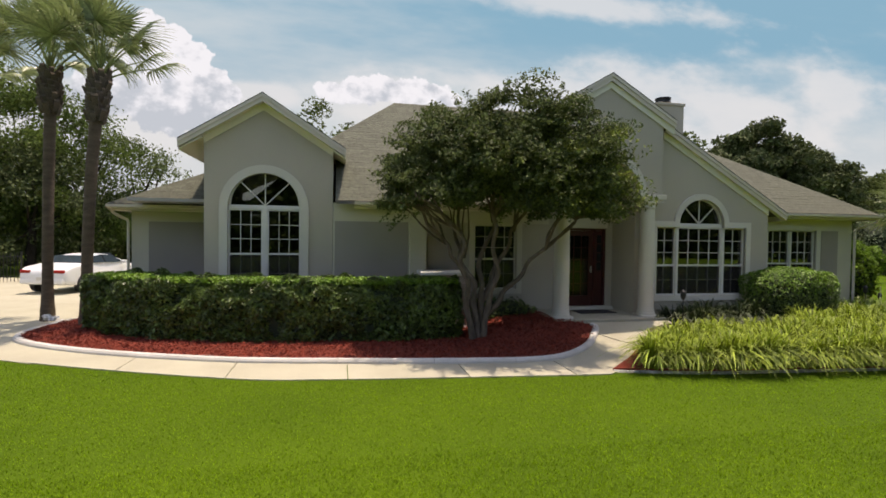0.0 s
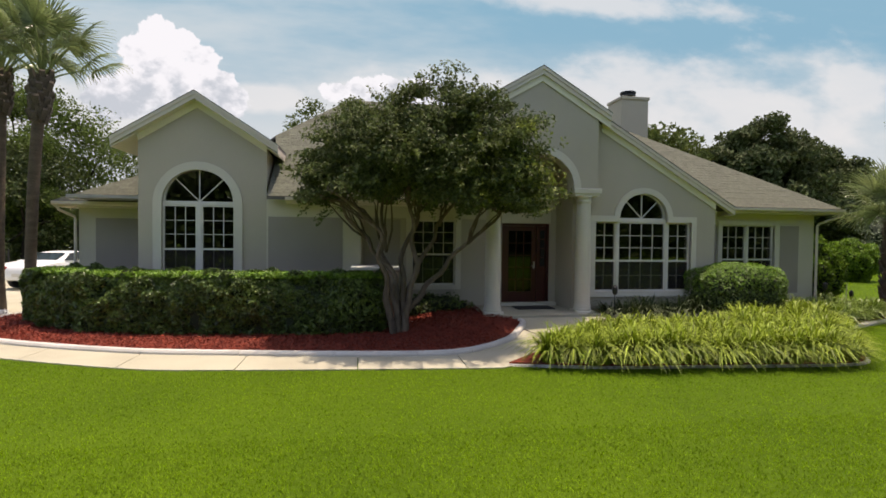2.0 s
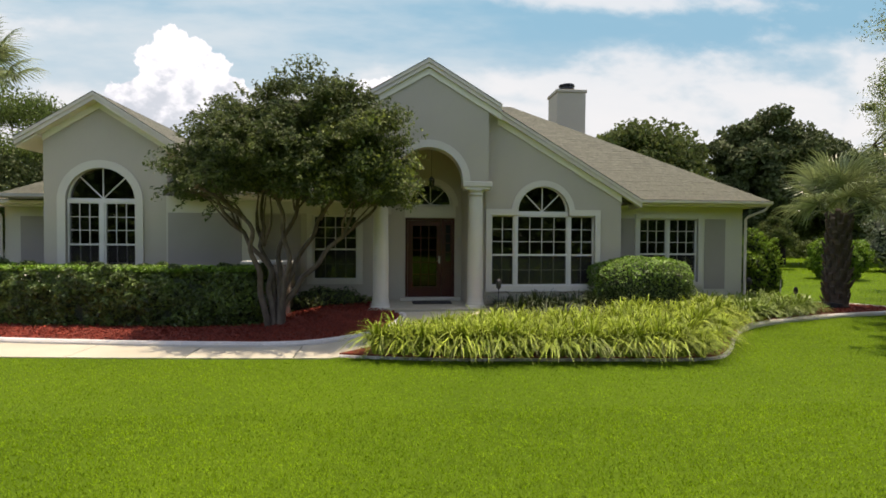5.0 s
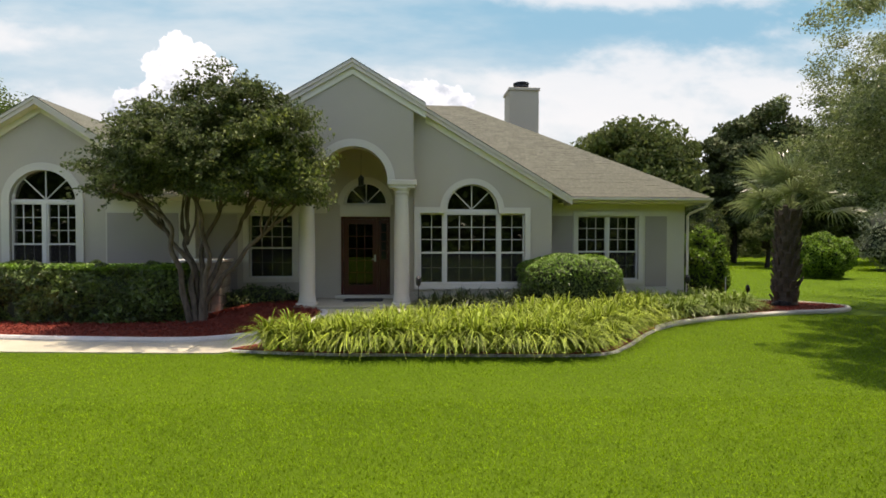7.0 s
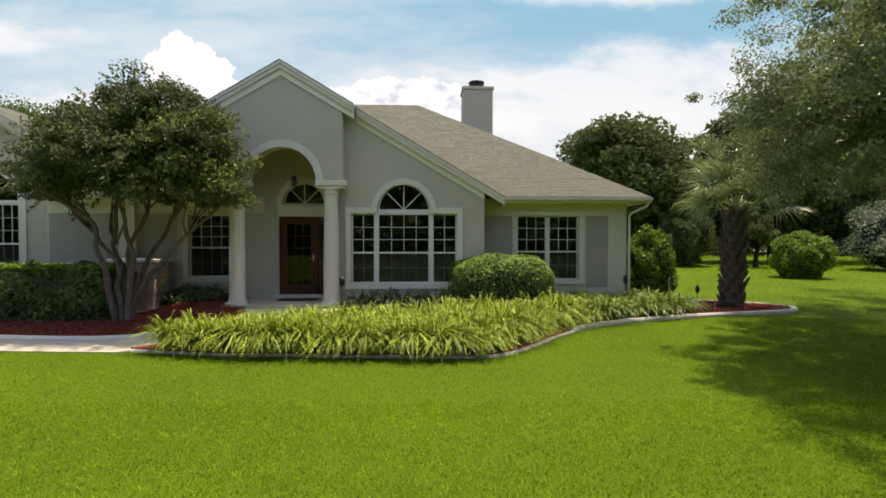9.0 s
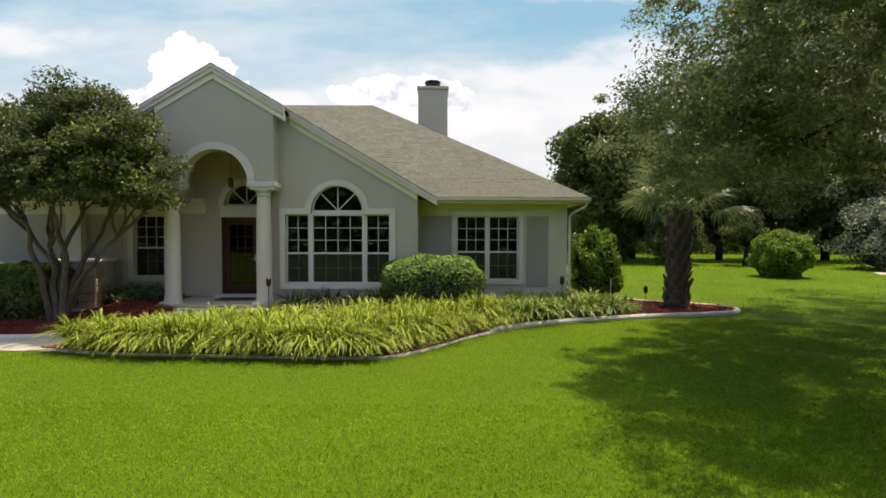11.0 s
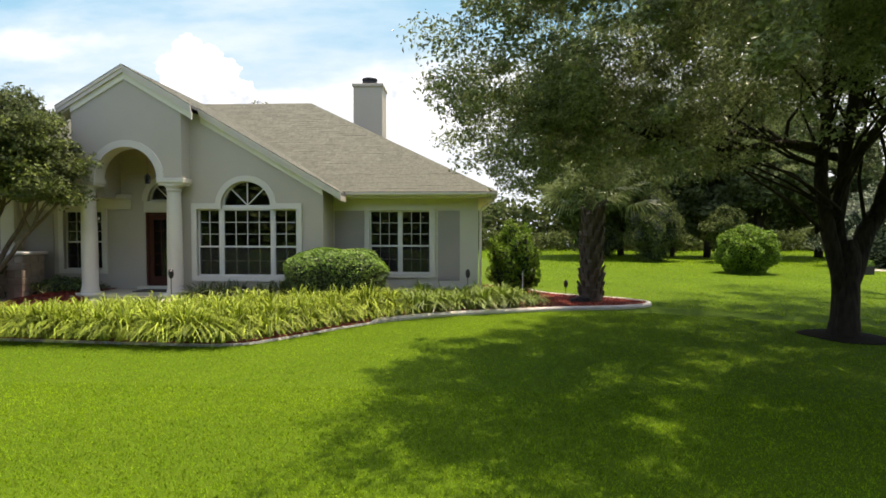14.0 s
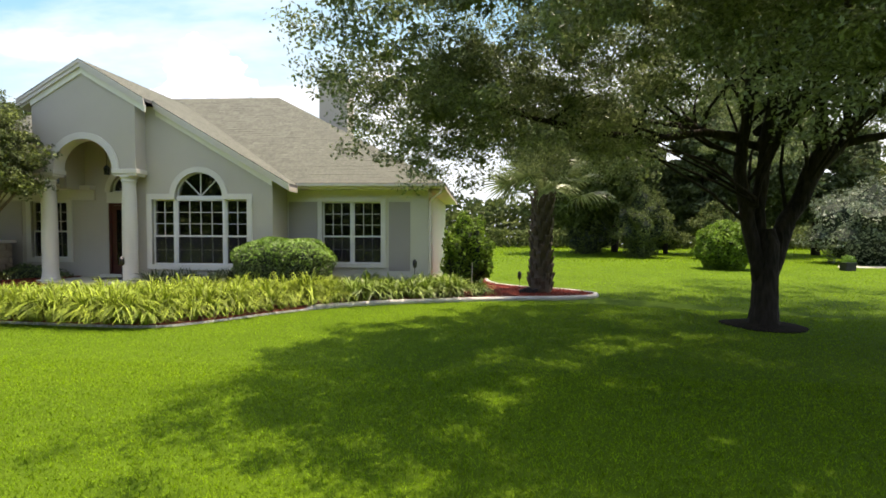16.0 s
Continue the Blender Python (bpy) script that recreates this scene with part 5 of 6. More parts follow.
oak_c = oak_c[ox > west + rng.uniform(0.1, 0.85, len(ox))]
gaps = np.array([noise.noise(Vector(q) * 0.75) for q in oak_c])
oak_c = oak_c[gaps > np.where(oak_c[:, 0] < -2.2, -0.21, -0.31)]
near_trunk = (np.hypot(oak_c[:, 0] - 0.3, oak_c[:, 1]) < 2.4) & (oak_c[:, 2] < 4.0)
oak_c = oak_c[~near_trunk]
for k, (pts, r0, r1) in enumerate(limbs):
    twigs = []
    bm = bmesh.new()
    n_ = len(pts)
    fine = []
    for i in range(n_ - 1):
        a, b = np.array(pts[i]), np.array(pts[i + 1])
        for t in (0, 0.34, 0.67):
            q = a + (b - a) * t
            fine.append(tuple(q + np.array([noise.noise(Vector(q) * 1.3), noise.noise(Vector(q) * 1.3 + Vector((5, 0, 0))), 0]) * 0.09))
    fine.append(pts[-1])
    tube(bm, fine, list(np.linspace(r0 * 0.64, r1 * 0.8, len(fine))), 10)
    for i in range(3, len(fine), 2):
        order = np.argsort(np.linalg.norm(oak_c - np.array(fine[i]), axis=1))
        for q in order[2:14:4]:
            twig = bmesh.new()
            limb(twig, fine[i], oak_c[q], 0.035, 0.01, 0.12, 5, 4, i * 7 + k)
            twigs.append(twig)
    main = part("limb", bm, BARK, oak, smooth=True)
    for twig in twigs:
        part("branch", twig, BARK, main, smooth=True)
low_side = (oak_c[:, 0] < -2.6) | ((oak_c[:, 0] < 0.5) & (oak_c[:, 1] < -2.2))
p, o = spray(oak_c[~low_side], rng.uniform(0.25, 0.85, (~low_side).sum()), 330, 0.55)
leaves("crown", p, o, 0.068, OAKLEAF, oak, 0.48)
tufts = np.repeat(oak_c[low_side], 3, 0)
tufts = tufts + rng.normal(0, 0.26, tufts.shape) * np.array([1, 1, 0.6])
p, o = spray(tufts, rng.uniform(0.14, 0.42, len(tufts)), 150, 0.6)
leaves("low_crown", p, o, 0.056, OAKLEAF, oak, 0.5)
bm = lathe(bmesh.new(), [(0.74, -0.02), (0.7, 0.02), (0.5, 0.045), (0.3, 0.06)], (14.43, -3.15, GZ), 28)
for v in bm.verts:
    v.co.x += 0.12 * noise.noise(v.co * 2)
solid("mulch_ring", bm, surface("dark_mulch", (0.009, 0.006, 0.004), (0.026, 0.017, 0.011), 5, 0.95, 40, 0.8, 0.02, spec=0.08), "dark ring of mulch round the oak trunk", "mulch ring", kind="structure")


# palms
def fan_frond(petiole, radius, n, droop, seed, sweep=250):
    """A fan leaf on its stalk, lying along +x: many pleated strips that fall at their tips."""
    rr = random.Random(seed)
    V, F = [], []

    def strip(pts, widths, side):
        k = len(V)
        for q, w in zip(pts, widths):
            V.append(tuple(q - side * w))
            V.append(tuple(q + side * w))
        for i in range(len(pts) - 1):
            F.append((k + 2 * i, k + 2 * i + 1, k + 2 * i + 3, k + 2 * i + 2))
    stalk = [Vector((petiole * t, 0, -droop * 0.25 * petiole * t * t)) for t in (0, 0.35, 0.7, 1.0)]
    for side in (Vector((0, 1, 0)), Vector((0, 0, 1))):
        strip(stalk, [0.028, 0.02, 0.014, 0.012], side)
    hub = stalk[-1]
    for i in range(n):
        a = radians(-sweep / 2 + sweep * i / (n - 1)) + rr.uniform(-0.03, 0.03)
        ln = radius * (1 - 0.25 * abs(a) / radians(sweep / 2)) * rr.uniform(0.88, 1.08)
        d = Vector((math.cos(a), math.sin(a), 0))
        side = Vector((-d.y, d.x, 0.5)).normalized()
        pts = []
        for t in (0, 0.4, 0.7, 0.9, 1.0):
            pts.append(hub + d * ln * t * (1 - 0.18 * droop * t * t) + Vector((0, 0, 0.06 * ln * t - droop * ln * (0.25 * t * t + 0.4 * t ** 4) * rr.uniform(0.8, 1.2))))
        strip(pts, [0.006, 0.022, 0.017, 0.008, 0.002], side)
    return V, F


def palm(name, at, lean, height, r0, r1, fronds, petiole, radius, droop, boots, label, bark, fall=112, boot_from=0.8, boot_size=1.0):
    top = thing(name, label, "palm", at=at)
    bm = bmesh.new()
    pts = [(lean[0] * t * t, lean[1] * t * t, height * t - 0.1 * (t == 0)) for t in np.linspace(0, 1, 14)]
    tube(bm, pts, [r0 + (r1 - r0) * t + 0.06 * max(0, 0.12 - t) / 0.12 for t in np.linspace(0, 1, 14)], 16)
    bmesh.ops.subdivide_edges(bm, edges=[e for e in bm.edges if abs(e.verts[0].co.z - e.verts[1].co.z) > 0.1], cuts=5)
    for v in bm.verts:
        ring = 0.02 * math.sin(v.co.z * 46) + 0.02 * noise.noise(v.co * 5)
        c = Vector((lean[0] * (v.co.z / height) ** 2, lean[1] * (v.co.z / height) ** 2, v.co.z))
        v.co = c + (v.co - c) * (1 + ring)
    part("trunk", bm, bark, top, smooth=True)
    head = Vector((lean[0], lean[1], height))
    # stubs of old leaf stalks
    bb = bmesh.new()
    prism(bb, [(0, 0), (0.07, 0.0), (0.12, 0.2), (0.10, 0.24), (0.03, 0.12)], -0.05, 0.05)
    boot_mesh = mesh_of("boot", bb, PALMDRY)
    for i in range(boots):
        t = boot_from + (1.0 - boot_from) * i / boots
        c = Vector((lean[0] * t * t, lean[1] * t * t, height * t))
        rad = r0 + (r1 - r0) * t
        o = new("boot", boot_mesh)
        o.parent = top
        a = i * 137.5
        o.matrix_local = Matrix.Translation(c) @ Matrix.Rotation(radians(a), 4, "Z") @ Matrix.Translation((rad - 0.03, 0, -0.1)) @ Matrix.Rotation(radians(random.uniform(-6, 10)), 4, "Y") @ Matrix.Scale(random.uniform(0.85, 1.25) * boot_size, 4)
    kinds = []
    for k in range(4):
        V, F = fan_frond(petiole, radius, 30, droop * (0.7 + 0.25 * k), k + 3)
        me = bpy.data.meshes.new("frond")
        me.from_pydata(V, [], F)
        me.materials.append(PALMLEAF)
        kinds.append(me)
    for i in range(fronds):
        t = i / (fronds - 1)
        el = 84 - fall * t ** 1.1 + random.uniform(-8, 8)
        az = i * 137.5 + random.uniform(-10, 10)
        o = new("frond", kinds[min(3, int(t * 4))])
        o.parent = top
        o.matrix_local = Matrix.Translation(head + Vector((0, 0, 0.1 - 0.25 * t))) @ Matrix.Rotation(radians(az), 4, "Z") @ Matrix.Rotation(-radians(el), 4, "Y") @ Matrix.Rotation(radians(random.uniform(-30, 30)), 4, "X") @ Matrix.Scale(random.uniform(0.88, 1.1), 4)
    return top


random.seed(11)
palm("fan_palm", (10.72, 1.3, GZ + 0.05), (0.05, 0.0), 2.8, 0.28, 0.24, 27, 1.0, 1.0, 0.55, 90, "stout fan palm with a boot-covered trunk in a mulched bed", PALMDRY, fall=62, boot_from=0.06)
palm("cabbage_palm", (-15.3, 3.0, GZ + 0.05), (0.12, 0.0), 6.3, 0.118, 0.13, 22, 1.2, 0.88, 0.5, 70, "tall fan palm with a slim brown trunk beside the driveway", PALMBARK, fall=52, boot_from=0.84, boot_size=1.15)
palm("cabbage_palm", (-13.95, 1.95, GZ + 0.05), (0.32, 0.0), 6.0, 0.118, 0.13, 22, 1.25, 0.9, 0.5, 70, "tall fan palm with a slim brown trunk behind the hedge", PALMBARK, fall=52, boot_from=0.82, boot_size=1.15)
palm("cabbage_palm", (-17.2, 3.6, GZ + 0.05), (-0.1, 0.0), 6.2, 0.118, 0.13, 20, 1.2, 0.88, 0.5, 60, "tall fan palm at the edge of the driveway", PALMBARK, fall=52, boot_from=0.84, boot_size=1.15)


# ---------------------------------------------------------------- strap-leaved border
def strap_clump(seed, n, reach, height, width, material, name):
    rr = random.Random(seed)
    V, F = [], []
    for i in range(n):
        a = rr.uniform(0, 2 * math.pi)
        sp = rr.uniform(0.25, 1.0) if i % 4 else rr.uniform(1.0, 1.25)
        ln = rr.uniform(0.7, 1.15)
        d = Vector((math.cos(a), math.sin(a), 0))
        side = Vector((-d.y, d.x, 0))
        base = d * rr.uniform(0, 0.10)
        w = width * rr.uniform(0.7, 1.2)
        k = len(V)
        tw = rr.uniform(-0.4, 0.4)
        for j in range(6):
            t = j / 5
            out = reach * sp * ln * (0.25 * t + 0.75 * t * t)
            up = height * ln * (1.55 * t - (0.55 + 0.75 * sp) * t * t)
            ww = w * (0.75 + 0.6 * t - 1.3 * t ** 3)
            q = base + d * out + Vector((0, 0, max(up, -0.02)))
            s2 = (side + Vector((0, 0, tw * t))).normalized()
            V += [tuple(q - s2 * ww), tuple(q + s2 * ww)]
        for j in range(5):
            F.append((k + 2 * j, k + 2 * j + 1, k + 2 * j + 3, k + 2 * j + 2))
    me = bpy.data.meshes.new(name)
    me.from_pydata(V, [], F)
    me.materials.append(material)
    return me


def strip_between(n_rows, spacing, x_from, x_to, depth, first=0.28):
    """Places in rows behind the border kerb."""
    line = [p for p in KERB_RIGHT if x_from <= p[0] <= x_to and p[1] < 1.0]
    pts = np.array(line)
    dist = np.concatenate([[0], np.cumsum(np.linalg.norm(np.diff(pts, axis=0), axis=1))])
    out = []
    for r in range(n_rows):
        off = first + (depth - first) * r / max(n_rows - 1, 1)
        k = int(dist[-1] / spacing)
        for i in range(k + 1):
            u = min(dist[-1], (i + 0.5 * (r % 2)) * spacing + random.uniform(-0.08, 0.08))
            u = max(u, 0.0)
            p = np.array([np.interp(u, dist, pts[:, 0]), np.interp(u, dist, pts[:, 1])])
            q = np.array([np.interp(min(u + 0.2, dist[-1]), dist, pts[:, 0]), np.interp(min(u + 0.2, dist[-1]), dist, pts[:, 1])])
            b = np.array([np.interp(max(u - 0.2, 0), dist, pts[:, 0]), np.interp(max(u - 0.2, 0), dist, pts[:, 1])])
            d = (q - b) / np.linalg.norm(q - b)
            out.append(p + np.array([-d[1], d[0]]) * (off + random.uniform(-0.06, 0.06)))
    return out


bright = [strap_clump(s, 130, 0.60, 0.70, 0.0125, STRAP, "liriope_clump") for s in range(5)]
for p in strip_between(6, 0.36, -3.4, 2.95, 2.15, 0.06) + strip_between(6, 0.32, 2.95, 5.9, 2.0, 0.2) + strip_between(1, 0.24, -3.2, 2.9, 0.1, 0.1):
    if (p[0] + 3.35) * 0.727 - (p[1] + 3.75) * 0.686 < 0.34:
        continue
    if p[0] > 2.3 and min((p[0] - q[0]) ** 2 + (p[1] - q[1]) ** 2 for q in KERB_RIGHT) < (0.05 if p[0] < 3 else 0.07) ** 2:
        continue
    low_row = p[0] > 2.6 and min((p[0] - q[0]) ** 2 + (p[1] - q[1]) ** 2 for q in KERB_RIGHT) < 0.45 ** 2
    o = new("liriope_clump", random.choice(bright))
    o.matrix_world = pose(p[0], p[1], GZ + 0.05, 0, 0, random.uniform(0, 360)) @ Matrix.Scale(random.uniform(0.82, 1.2) * (1.0 + 0.02 * p[0]) * (0.72 if low_row else 1.0), 4)
    tagged(o, "arching yellow-green variegated strap-leaved clump behind the kerb", "border plant", "variegated border clumps")
dull = [strap_clump(s + 20, 110, 0.42, 0.44, 0.011, STRAPDARK, "dark_liriope_clump") for s in range(3)]
places = [p for p in strip_between(4, 0.38, 5.9, 8.7, 1.5, 0.3)]
places += strip_between(2, 0.42, 8.6, 9.3, 0.85, 0.4)
# clumps under the wide window, coloured darker to stand for the shade there
deep = [strap_clump(s + 40, 110, 0.42, 0.44, 0.011, STRAPSHADED, "dark_liriope_clump") for s in range(3)]
under = [np.array((0.3 + 0.17 * i + random.uniform(-0.06, 0.06), -0.38 - 0.2 * (i % 3))) for i in range(15)]
places += under
places += [np.array((5.5 + 0.5 * i, 0.35 + 0.1 * (i % 2))) for i in range(5)]
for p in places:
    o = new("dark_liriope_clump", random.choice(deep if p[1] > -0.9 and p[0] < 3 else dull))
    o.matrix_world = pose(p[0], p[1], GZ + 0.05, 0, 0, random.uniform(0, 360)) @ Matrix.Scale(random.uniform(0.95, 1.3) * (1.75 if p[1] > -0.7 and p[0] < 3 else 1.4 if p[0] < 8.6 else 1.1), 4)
    tagged(o, "dark green strap-leaved clump on the mulch", "border plant", "dark border clumps")

# ---------------------------------------------------------------- small things
# stone pedestal with a pale slab
ped = thing("stone_pedestal", "tan stone-block pedestal with a pale slab top", "pedestal", at=(-5.5, 0.5, GZ + 0.05))
ped.scale = (1.2, 1, 1)
z = 0.0
rr = random.Random(5)
part("base", block(-0.5, 0.5, -0.42, 0.42, -0.05, 0.1, bevel=0.015), BENCHTOP, ped, "pale plinth")
part("core", block(-0.4, 0.4, -0.32, 0.32, 0.1, 1.32), BENCH, ped)
for r in range(6):
    z0 = 0.1 + r * 0.2
    for face in range(4):
        w = 0.44 if face % 2 == 0 else 0.36
        x = -w
        while x < w - 0.05:
            x1 = min(w, x + rr.uniform(0.22, 0.4))
            if w - x1 < 0.1:
                x1 = w
            d = rr.uniform(0, 0.012)
            bm = block(x + 0.008, x1 - 0.008, -(0.36 if face % 2 == 0 else 0.44) - d, -0.3, z0 + 0.008, z0 + 0.192, bevel=0.012)
            bmesh.ops.rotate(bm, verts=bm.verts, cent=(0, 0, 0), matrix=Matrix.Rotation(radians(90 * face), 3, "Z"))
            part("stone", bm, BENCH, ped)
            x = x1
part("slab", block(-0.5, 0.5, -0.44, 0.44, 1.32, 1.40, bevel=0.02), BENCHTOP, ped, "pale stone slab")

# hanging lantern in the porch
lan = thing("porch_lantern", "dark metal glazed lantern hanging in the porch arch", "lantern", at=(-1.49, 0.25, 2.9))
lan.scale = (0.6, 0.6, 0.6)
part("chain", tube(bmesh.new(), [(0, 0, 0.45), (0, 0, 2.08)], [0.008, 0.008], 6), METAL, lan)
bm = lathe(bmesh.new(), [(0.1, 0.0), (0.115, 0.02), (0.10, 0.03)], (0, 0, 0), 8)
lathe(bm, [(0.13, 0.32), (0.125, 0.34), (0.06, 0.41), (0.02, 0.45), (0.012, 0.47)], (0, 0, 0), 8)
for k in range(8):
    a = math.pi * k / 4
    tube(bm, [(0.105 * math.cos(a), 0.105 * math.sin(a), 0.02), (0.125 * math.cos(a), 0.125 * math.sin(a), 0.33)], [0.007, 0.007], 5)
part("cage", bm, METAL, lan)
part("glass", lathe(bmesh.new(), [(0.095, 0.03), (0.115, 0.32)], (0, 0, 0), 8), GLASS, lan)
solid("door_mat", block(-1.95, -0.95, 0.2, 0.75, -0.05, -0.03, bevel=0.006), MAT, "dark flat mat before the front door", "door mat")


def stake_light(x, y, h):
    t = thing("stake_light", "small black garden light on a stake", "garden light", "garden stake lights", at=(x, y, GZ + 0.05))
    part("stake", tube(bmesh.new(), [(0, 0, -0.05), (0, 0, h)], [0.01, 0.01], 6), METAL, t)
    part("head", lathe(bmesh.new(), [(0.02, h - 0.02), (0.055, h + 0.02), (0.065, h + 0.12), (0.05, h + 0.14), (0.07, h + 0.16), (0.02, h + 0.22)], (0, 0, 0), 10), METAL, t)
    return t


stake_light(-0.05, -1.15, 0.85)
stake_light(7.2, 0.35, 0.75)
stake_light(10.2, 2.2, 0.3)
t = thing("plant_marker", "thin white stake beside the corner shrub", "stake", at=(8.75, 1.1, GZ + 0.05))
part("stake", tube(bmesh.new(), [(0, 0, -0.05), (0.01, 0, 0.85)], [0.014, 0.012], 6), FRAME, t)
bm = bmesh.new()
for k in range(5):
    box(bm, 10.1 + 0.1 * k, 10.22 + 0.1 * k, 0.95 + 0.05 * (k % 2), 1.1, GZ + 0.05, GZ + 0.16 + 0.03 * (k % 3), bevel=0.02)
solid("stone_cluster", bm, surface("dark_stone", (0.02, 0.02, 0.02), (0.06, 0.055, 0.05), 6, 0.9, 40, 0.6, 0.01), "few dark stones at the foot of the palm", "stones")
# white ornaments, drawn as loose heaps, by the myrtle and beside the palm
for x, y in ((-4.55, -0.35), (-15.0, 2.55)):
    c = np.array([x, y, GZ + 0.14]) + rng.normal(0, 0.06, (60, 3)) * np.array([1.6, 1, 0.6])
    ob = leaves("pale_ornament", c, np.tile(np.array([0, -0.3, 1.0]), (60, 1)), 0.09, ORNAMENT, None, 0.8)
    tagged(ob, "small white ornament on the mulch, drawn as a heap of flakes", "flowers", kind="stuff")
# planter beyond the lawn, with the path
solid("far_path", flat(bmesh.new(), [(25.2, 7.4), (60, 7.2), (60, 8.6), (27.2, 8.9)], GZ - 0.05, GZ + 0.02), CONCRETE, "pale strip of path beyond the oak", "path", kind="structure")
solid("far_path", flat(bmesh.new(), [(27.2, 13.2), (60, 15.2), (60, 17.0), (28.0, 14.6)], GZ - 0.05, GZ + 0.02), CONCRETE, "pale strip of path near the olive shrub", "path", kind="structure")
pl = thing("planter", "dark square planter with flowering foliage on the lawn", "planter", at=(26.3, 11.4, GZ))
pl.scale = (0.68, 0.68, 0.68)
bm = block(-0.33, 0.33, -0.33, 0.33, 0, 0.55, bevel=0.02)
box(bm, -0.37, 0.37, -0.37, 0.37, 0.5, 0.58, bevel=0.01)
part("tub", bm, METAL, pl)
p, o = shrub_points(500, (0.45, 0.45, 0.35), 0.2, -0.3, 2, 0.3)
leaves("plant", p * 0.9 + np.array([0, 0, 0.75]), o, 0.12, LIMELEAF, pl)["kind"] = "stuff"


# ---------------------------------------------------------------- car
def car(at, turn):
    top = thing("car", "white four-door saloon parked on the concrete driveway", "car", at=at, turn=turn)
    # side view along y: rear at 0, front at 4.7
    prof = [(0.04, 0.42), (0.0, 0.62), (0.05, 0.95), (0.55, 1.02), (0.95, 1.05), (1.55, 1.37), (2.1, 1.45), (2.7, 1.42), (3.35, 1.02), (4.2, 0.88), (4.65, 0.68), (4.7, 0.45), (4.6, 0.25), (0.15, 0.25)]
    bm = bmesh.new()
    rings = []
    for x in (-0.9, -0.86, -0.6, 0.0, 0.6, 0.86, 0.9):
        k = abs(x) / 0.9
        row = []
        for y, z in prof:
            zz = z
            yy = y
            if z > 1.06:
                zz = 1.06 + (z - 1.06) * (1 - 0.12 * k * k)
            xx = x * (1 - 0.26 * max(0, (z - 1.0)) / 0.45)
            if abs(x) >= 0.86:
                yy = 2.35 + (y - 2.35) * (0.97 if abs(x) < 0.9 else 0.94)
            row.append(bm.verts.new((xx, yy, zz)))
        rings.append(row)
    m = len(prof)
    for r, s in zip(rings, rings[1:]):
        for i in range(m):
            bm.faces.new((r[i], r[(i + 1) % m], s[(i + 1) % m], s[i]))
    bm.faces.new(rings[0])
    bm.faces.new(rings[-1][::-1])
    body = part("body", bm, CARPAINT, top, smooth=True)
    sub = body.modifiers.new("round", "SUBSURF")
    sub.levels = sub.render_levels = 2
    for sx in (-1, 1):
        for pts in ([(1.25, 1.08), (1.68, 1.34), (2.05, 1.38), (2.08, 1.07)], [(2.14, 1.07), (2.12, 1.385), (2.62, 1.35), (3.15, 1.06)]):
            b = bmesh.new()
            vs = []
            for y, z in pts:
                xx = 0.9 * (1 - 0.26 * max(0, z - 1.0) / 0.45) + 0.006
                vs.append((sx * xx, y, z))
            a = [b.verts.new(v) for v in vs]
            c = [b.verts.new((v[0] - sx * 0.09, v[1], v[2])) for v in vs]
            b.faces.new(a)
            b.faces.new(c[::-1])
            for i in range(4):
                b.faces.new((a[i], a[(i + 1) % 4], c[(i + 1) % 4], c[i]))
            part("side_window", b, CARGLASS, top)
        part("mirror", block(sx * 0.98 - 0.09, sx * 0.98 + 0.09, 3.0, 3.12, 1.0, 1.13, bevel=0.03), CARPAINT, top)
        part("tail_light", block(min(sx * 0.42, sx * 0.8), max(sx * 0.42, sx * 0.8), 0.03, 0.16, 0.76, 0.88, bevel=0.03), REDLAMP, top, "red tail light")
        part("head_light", block(min(sx * 0.5, sx * 0.82), max(sx * 0.5, sx * 0.82), 4.55, 4.66, 0.62, 0.74, bevel=0.02), FRAME, top)
        for y in (0.92, 3.78):
            w = bmesh.new()
            lathe(w, [(0.33, -0.1), (0.335, -0.06), (0.335, 0.06), (0.33, 0.1), (0.22, 0.105)], (0, 0, 0), 24)
            bmesh.ops.transform(w, matrix=Matrix.Translation((sx * 0.84, y, 0.335)) @ Matrix.Rotation(radians(90), 4, "Y"), verts=w.verts)
            wheel = part("wheel", w, RUBBER, top, smooth=True)
            rim = bmesh.new()
            lathe(rim, [(0.215, -0.01), (0.215, 0.01), (0.17, 0.02), (0.05, 0.025)], (0, 0, 0), 10)
            bmesh.ops.transform(rim, matrix=Matrix.Translation((sx * 0.945, y, 0.335)) @ Matrix.Rotation(radians(90 * sx), 4, "Y"), verts=rim.verts)
            part("rim", rim, STEEL, wheel)
    for zs in (((1.0, 1.09), (1.5, 1.345)), ((3.28, 1.08), (2.74, 1.40))):
        b = bmesh.new()
        (ya, za), (yb, zb) = zs
        e = 0.02 if ya < yb else -0.02
        a = [b.verts.new(v) for v in ((-0.72, ya - e, za + 0.02), (0.72, ya - e, za + 0.02), (0.62, yb - e, zb + 0.02), (-0.62, yb - e, zb + 0.02))]
        c = [b.verts.new((v.co.x, v.co.y + e * 2, v.co.z - 0.08)) for v in a]
        b.faces.new(a)
        b.faces.new(c[::-1])
        for i in range(4):
            b.faces.new((a[i], a[(i + 1) % 4], c[(i + 1) % 4], c[i]))
        part("windscreen", b, CARGLASS, top)
    part("bumper", block(-0.8, 0.8, 0.0, 0.16, 0.36, 0.58, bevel=0.06), CARPAINT, top)
    part("number_plate", block(-0.16, 0.16, -0.012, 0.03, 0.5, 0.62), FRAME, top, "blank pale number plate")
    return top


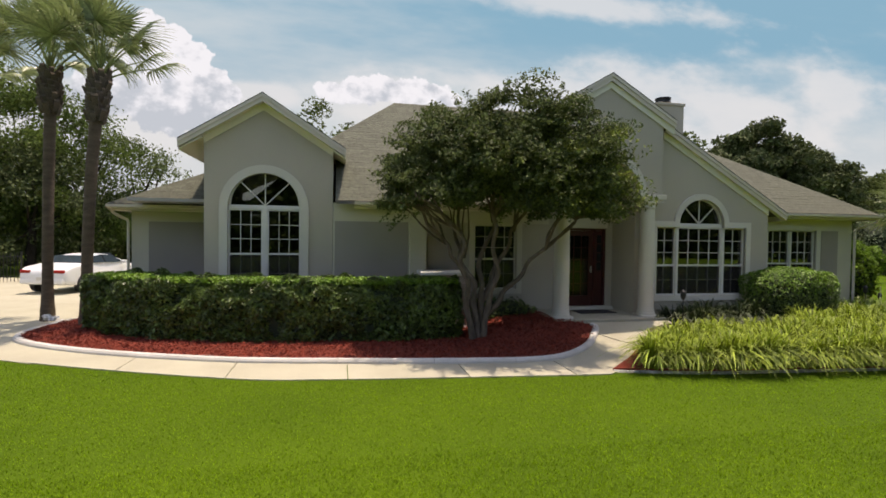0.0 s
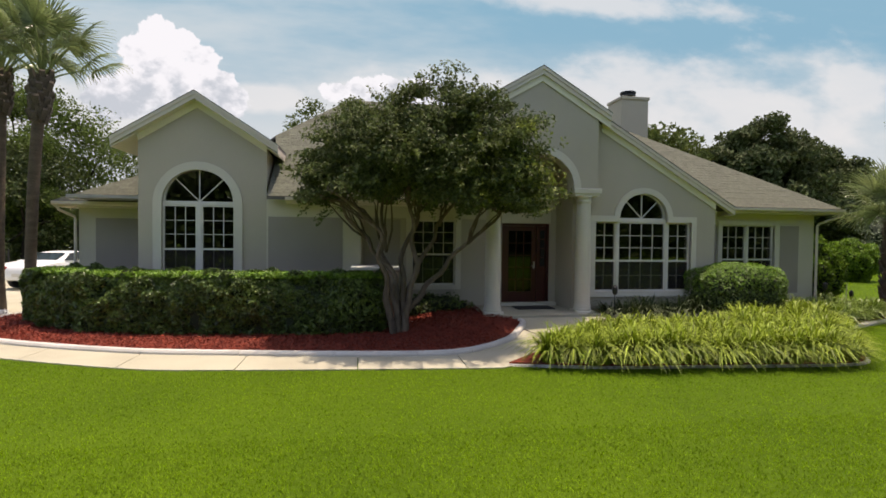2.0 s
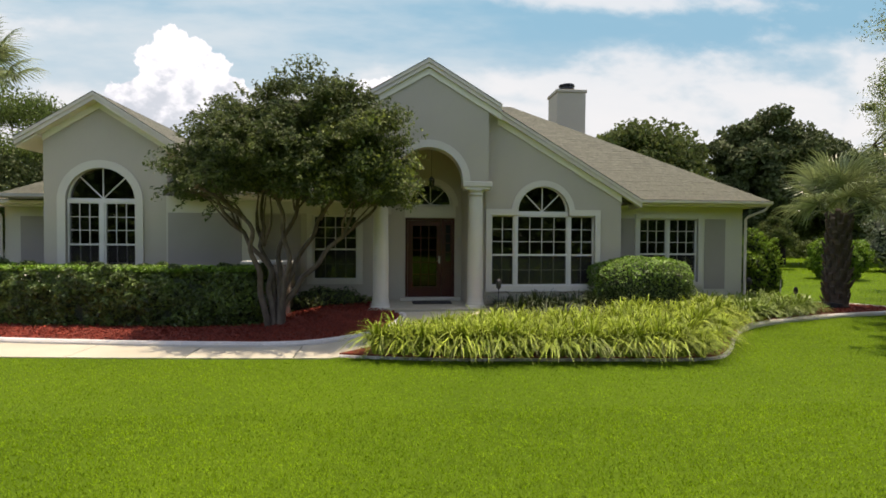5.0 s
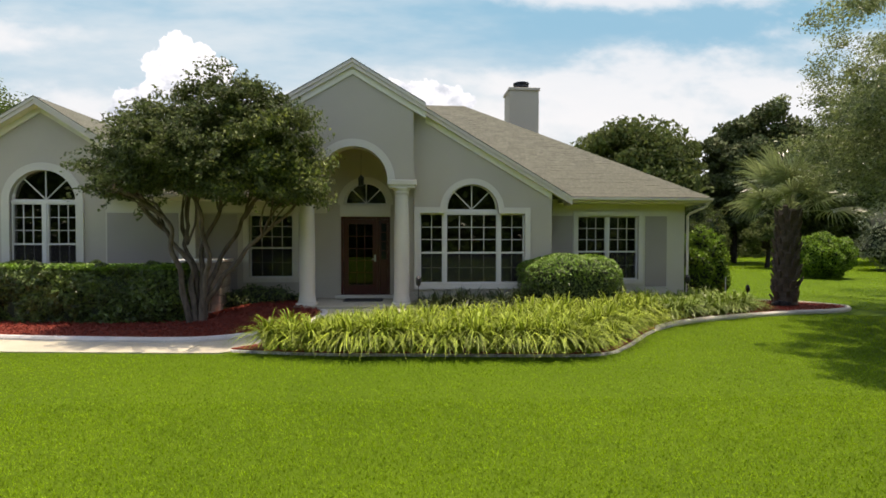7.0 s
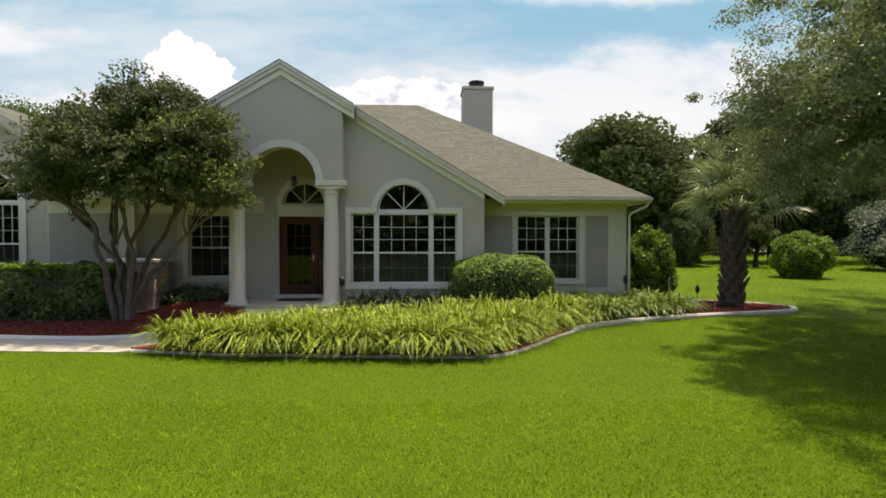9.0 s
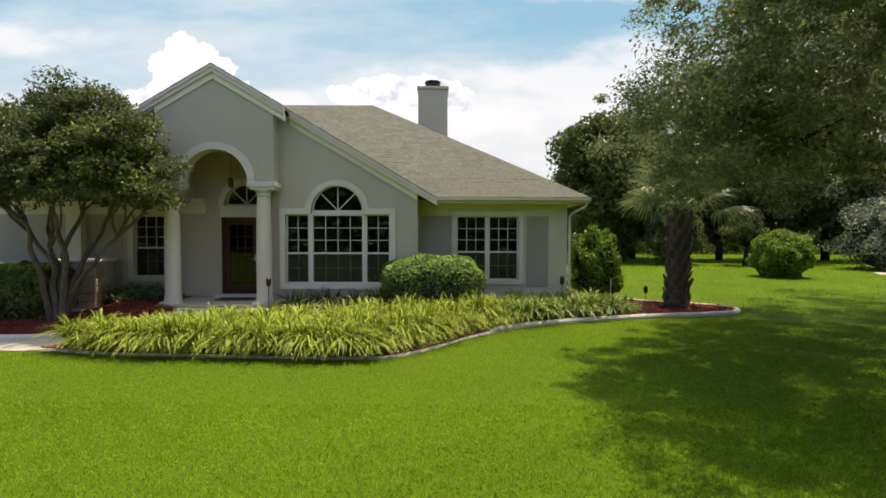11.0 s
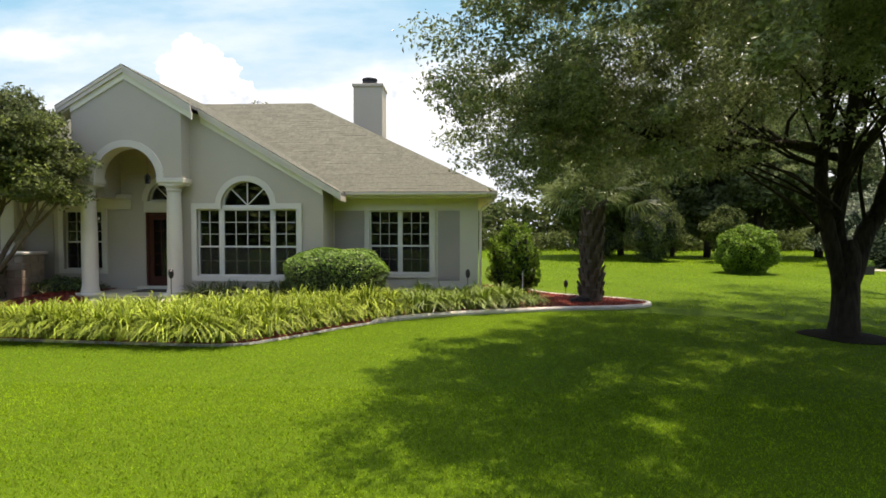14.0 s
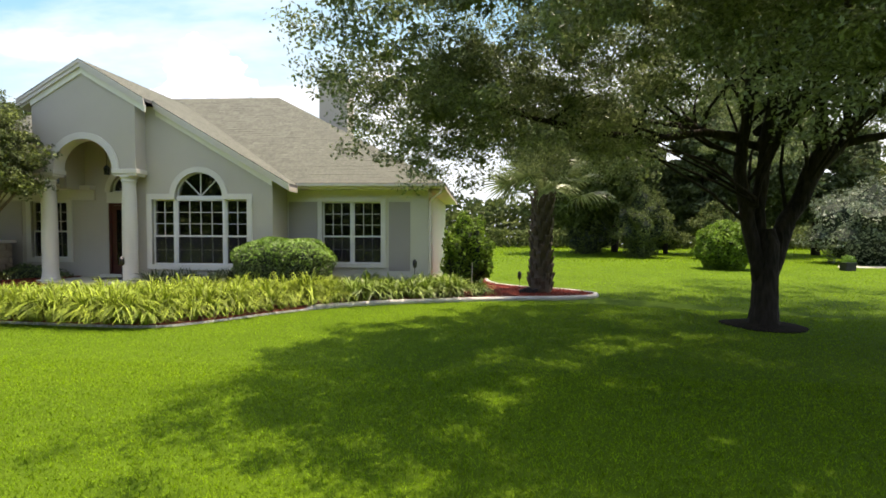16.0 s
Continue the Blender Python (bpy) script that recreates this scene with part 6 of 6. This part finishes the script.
car((-18.5, 8.9, GZ + 0.02), -13)

# fence beside the drive
fence = thing("fence", "dark metal picket fence behind the driveway", "fence", at=(-24.8, 14.2, GZ), turn=-6)
for z in (0.25, 1.15):
    part("rail", block(-8, 3.0, -0.015, 0.015, z, z + 0.035), METAL, fence)
pm = mesh_of("picket", block(-0.009, 0.009, -0.009, 0.009, 0.05, 1.32), METAL)
for k in range(74):
    o = new("picket", pm)
    o.parent = fence
    o.location = (-7.95 + 0.148 * k, 0, 0)
for k in range(6):
    part("post", block(-8 + 2.2 * k - 0.03, -8 + 2.2 * k + 0.03, -0.03, 0.03, 0, 1.4), METAL, fence)
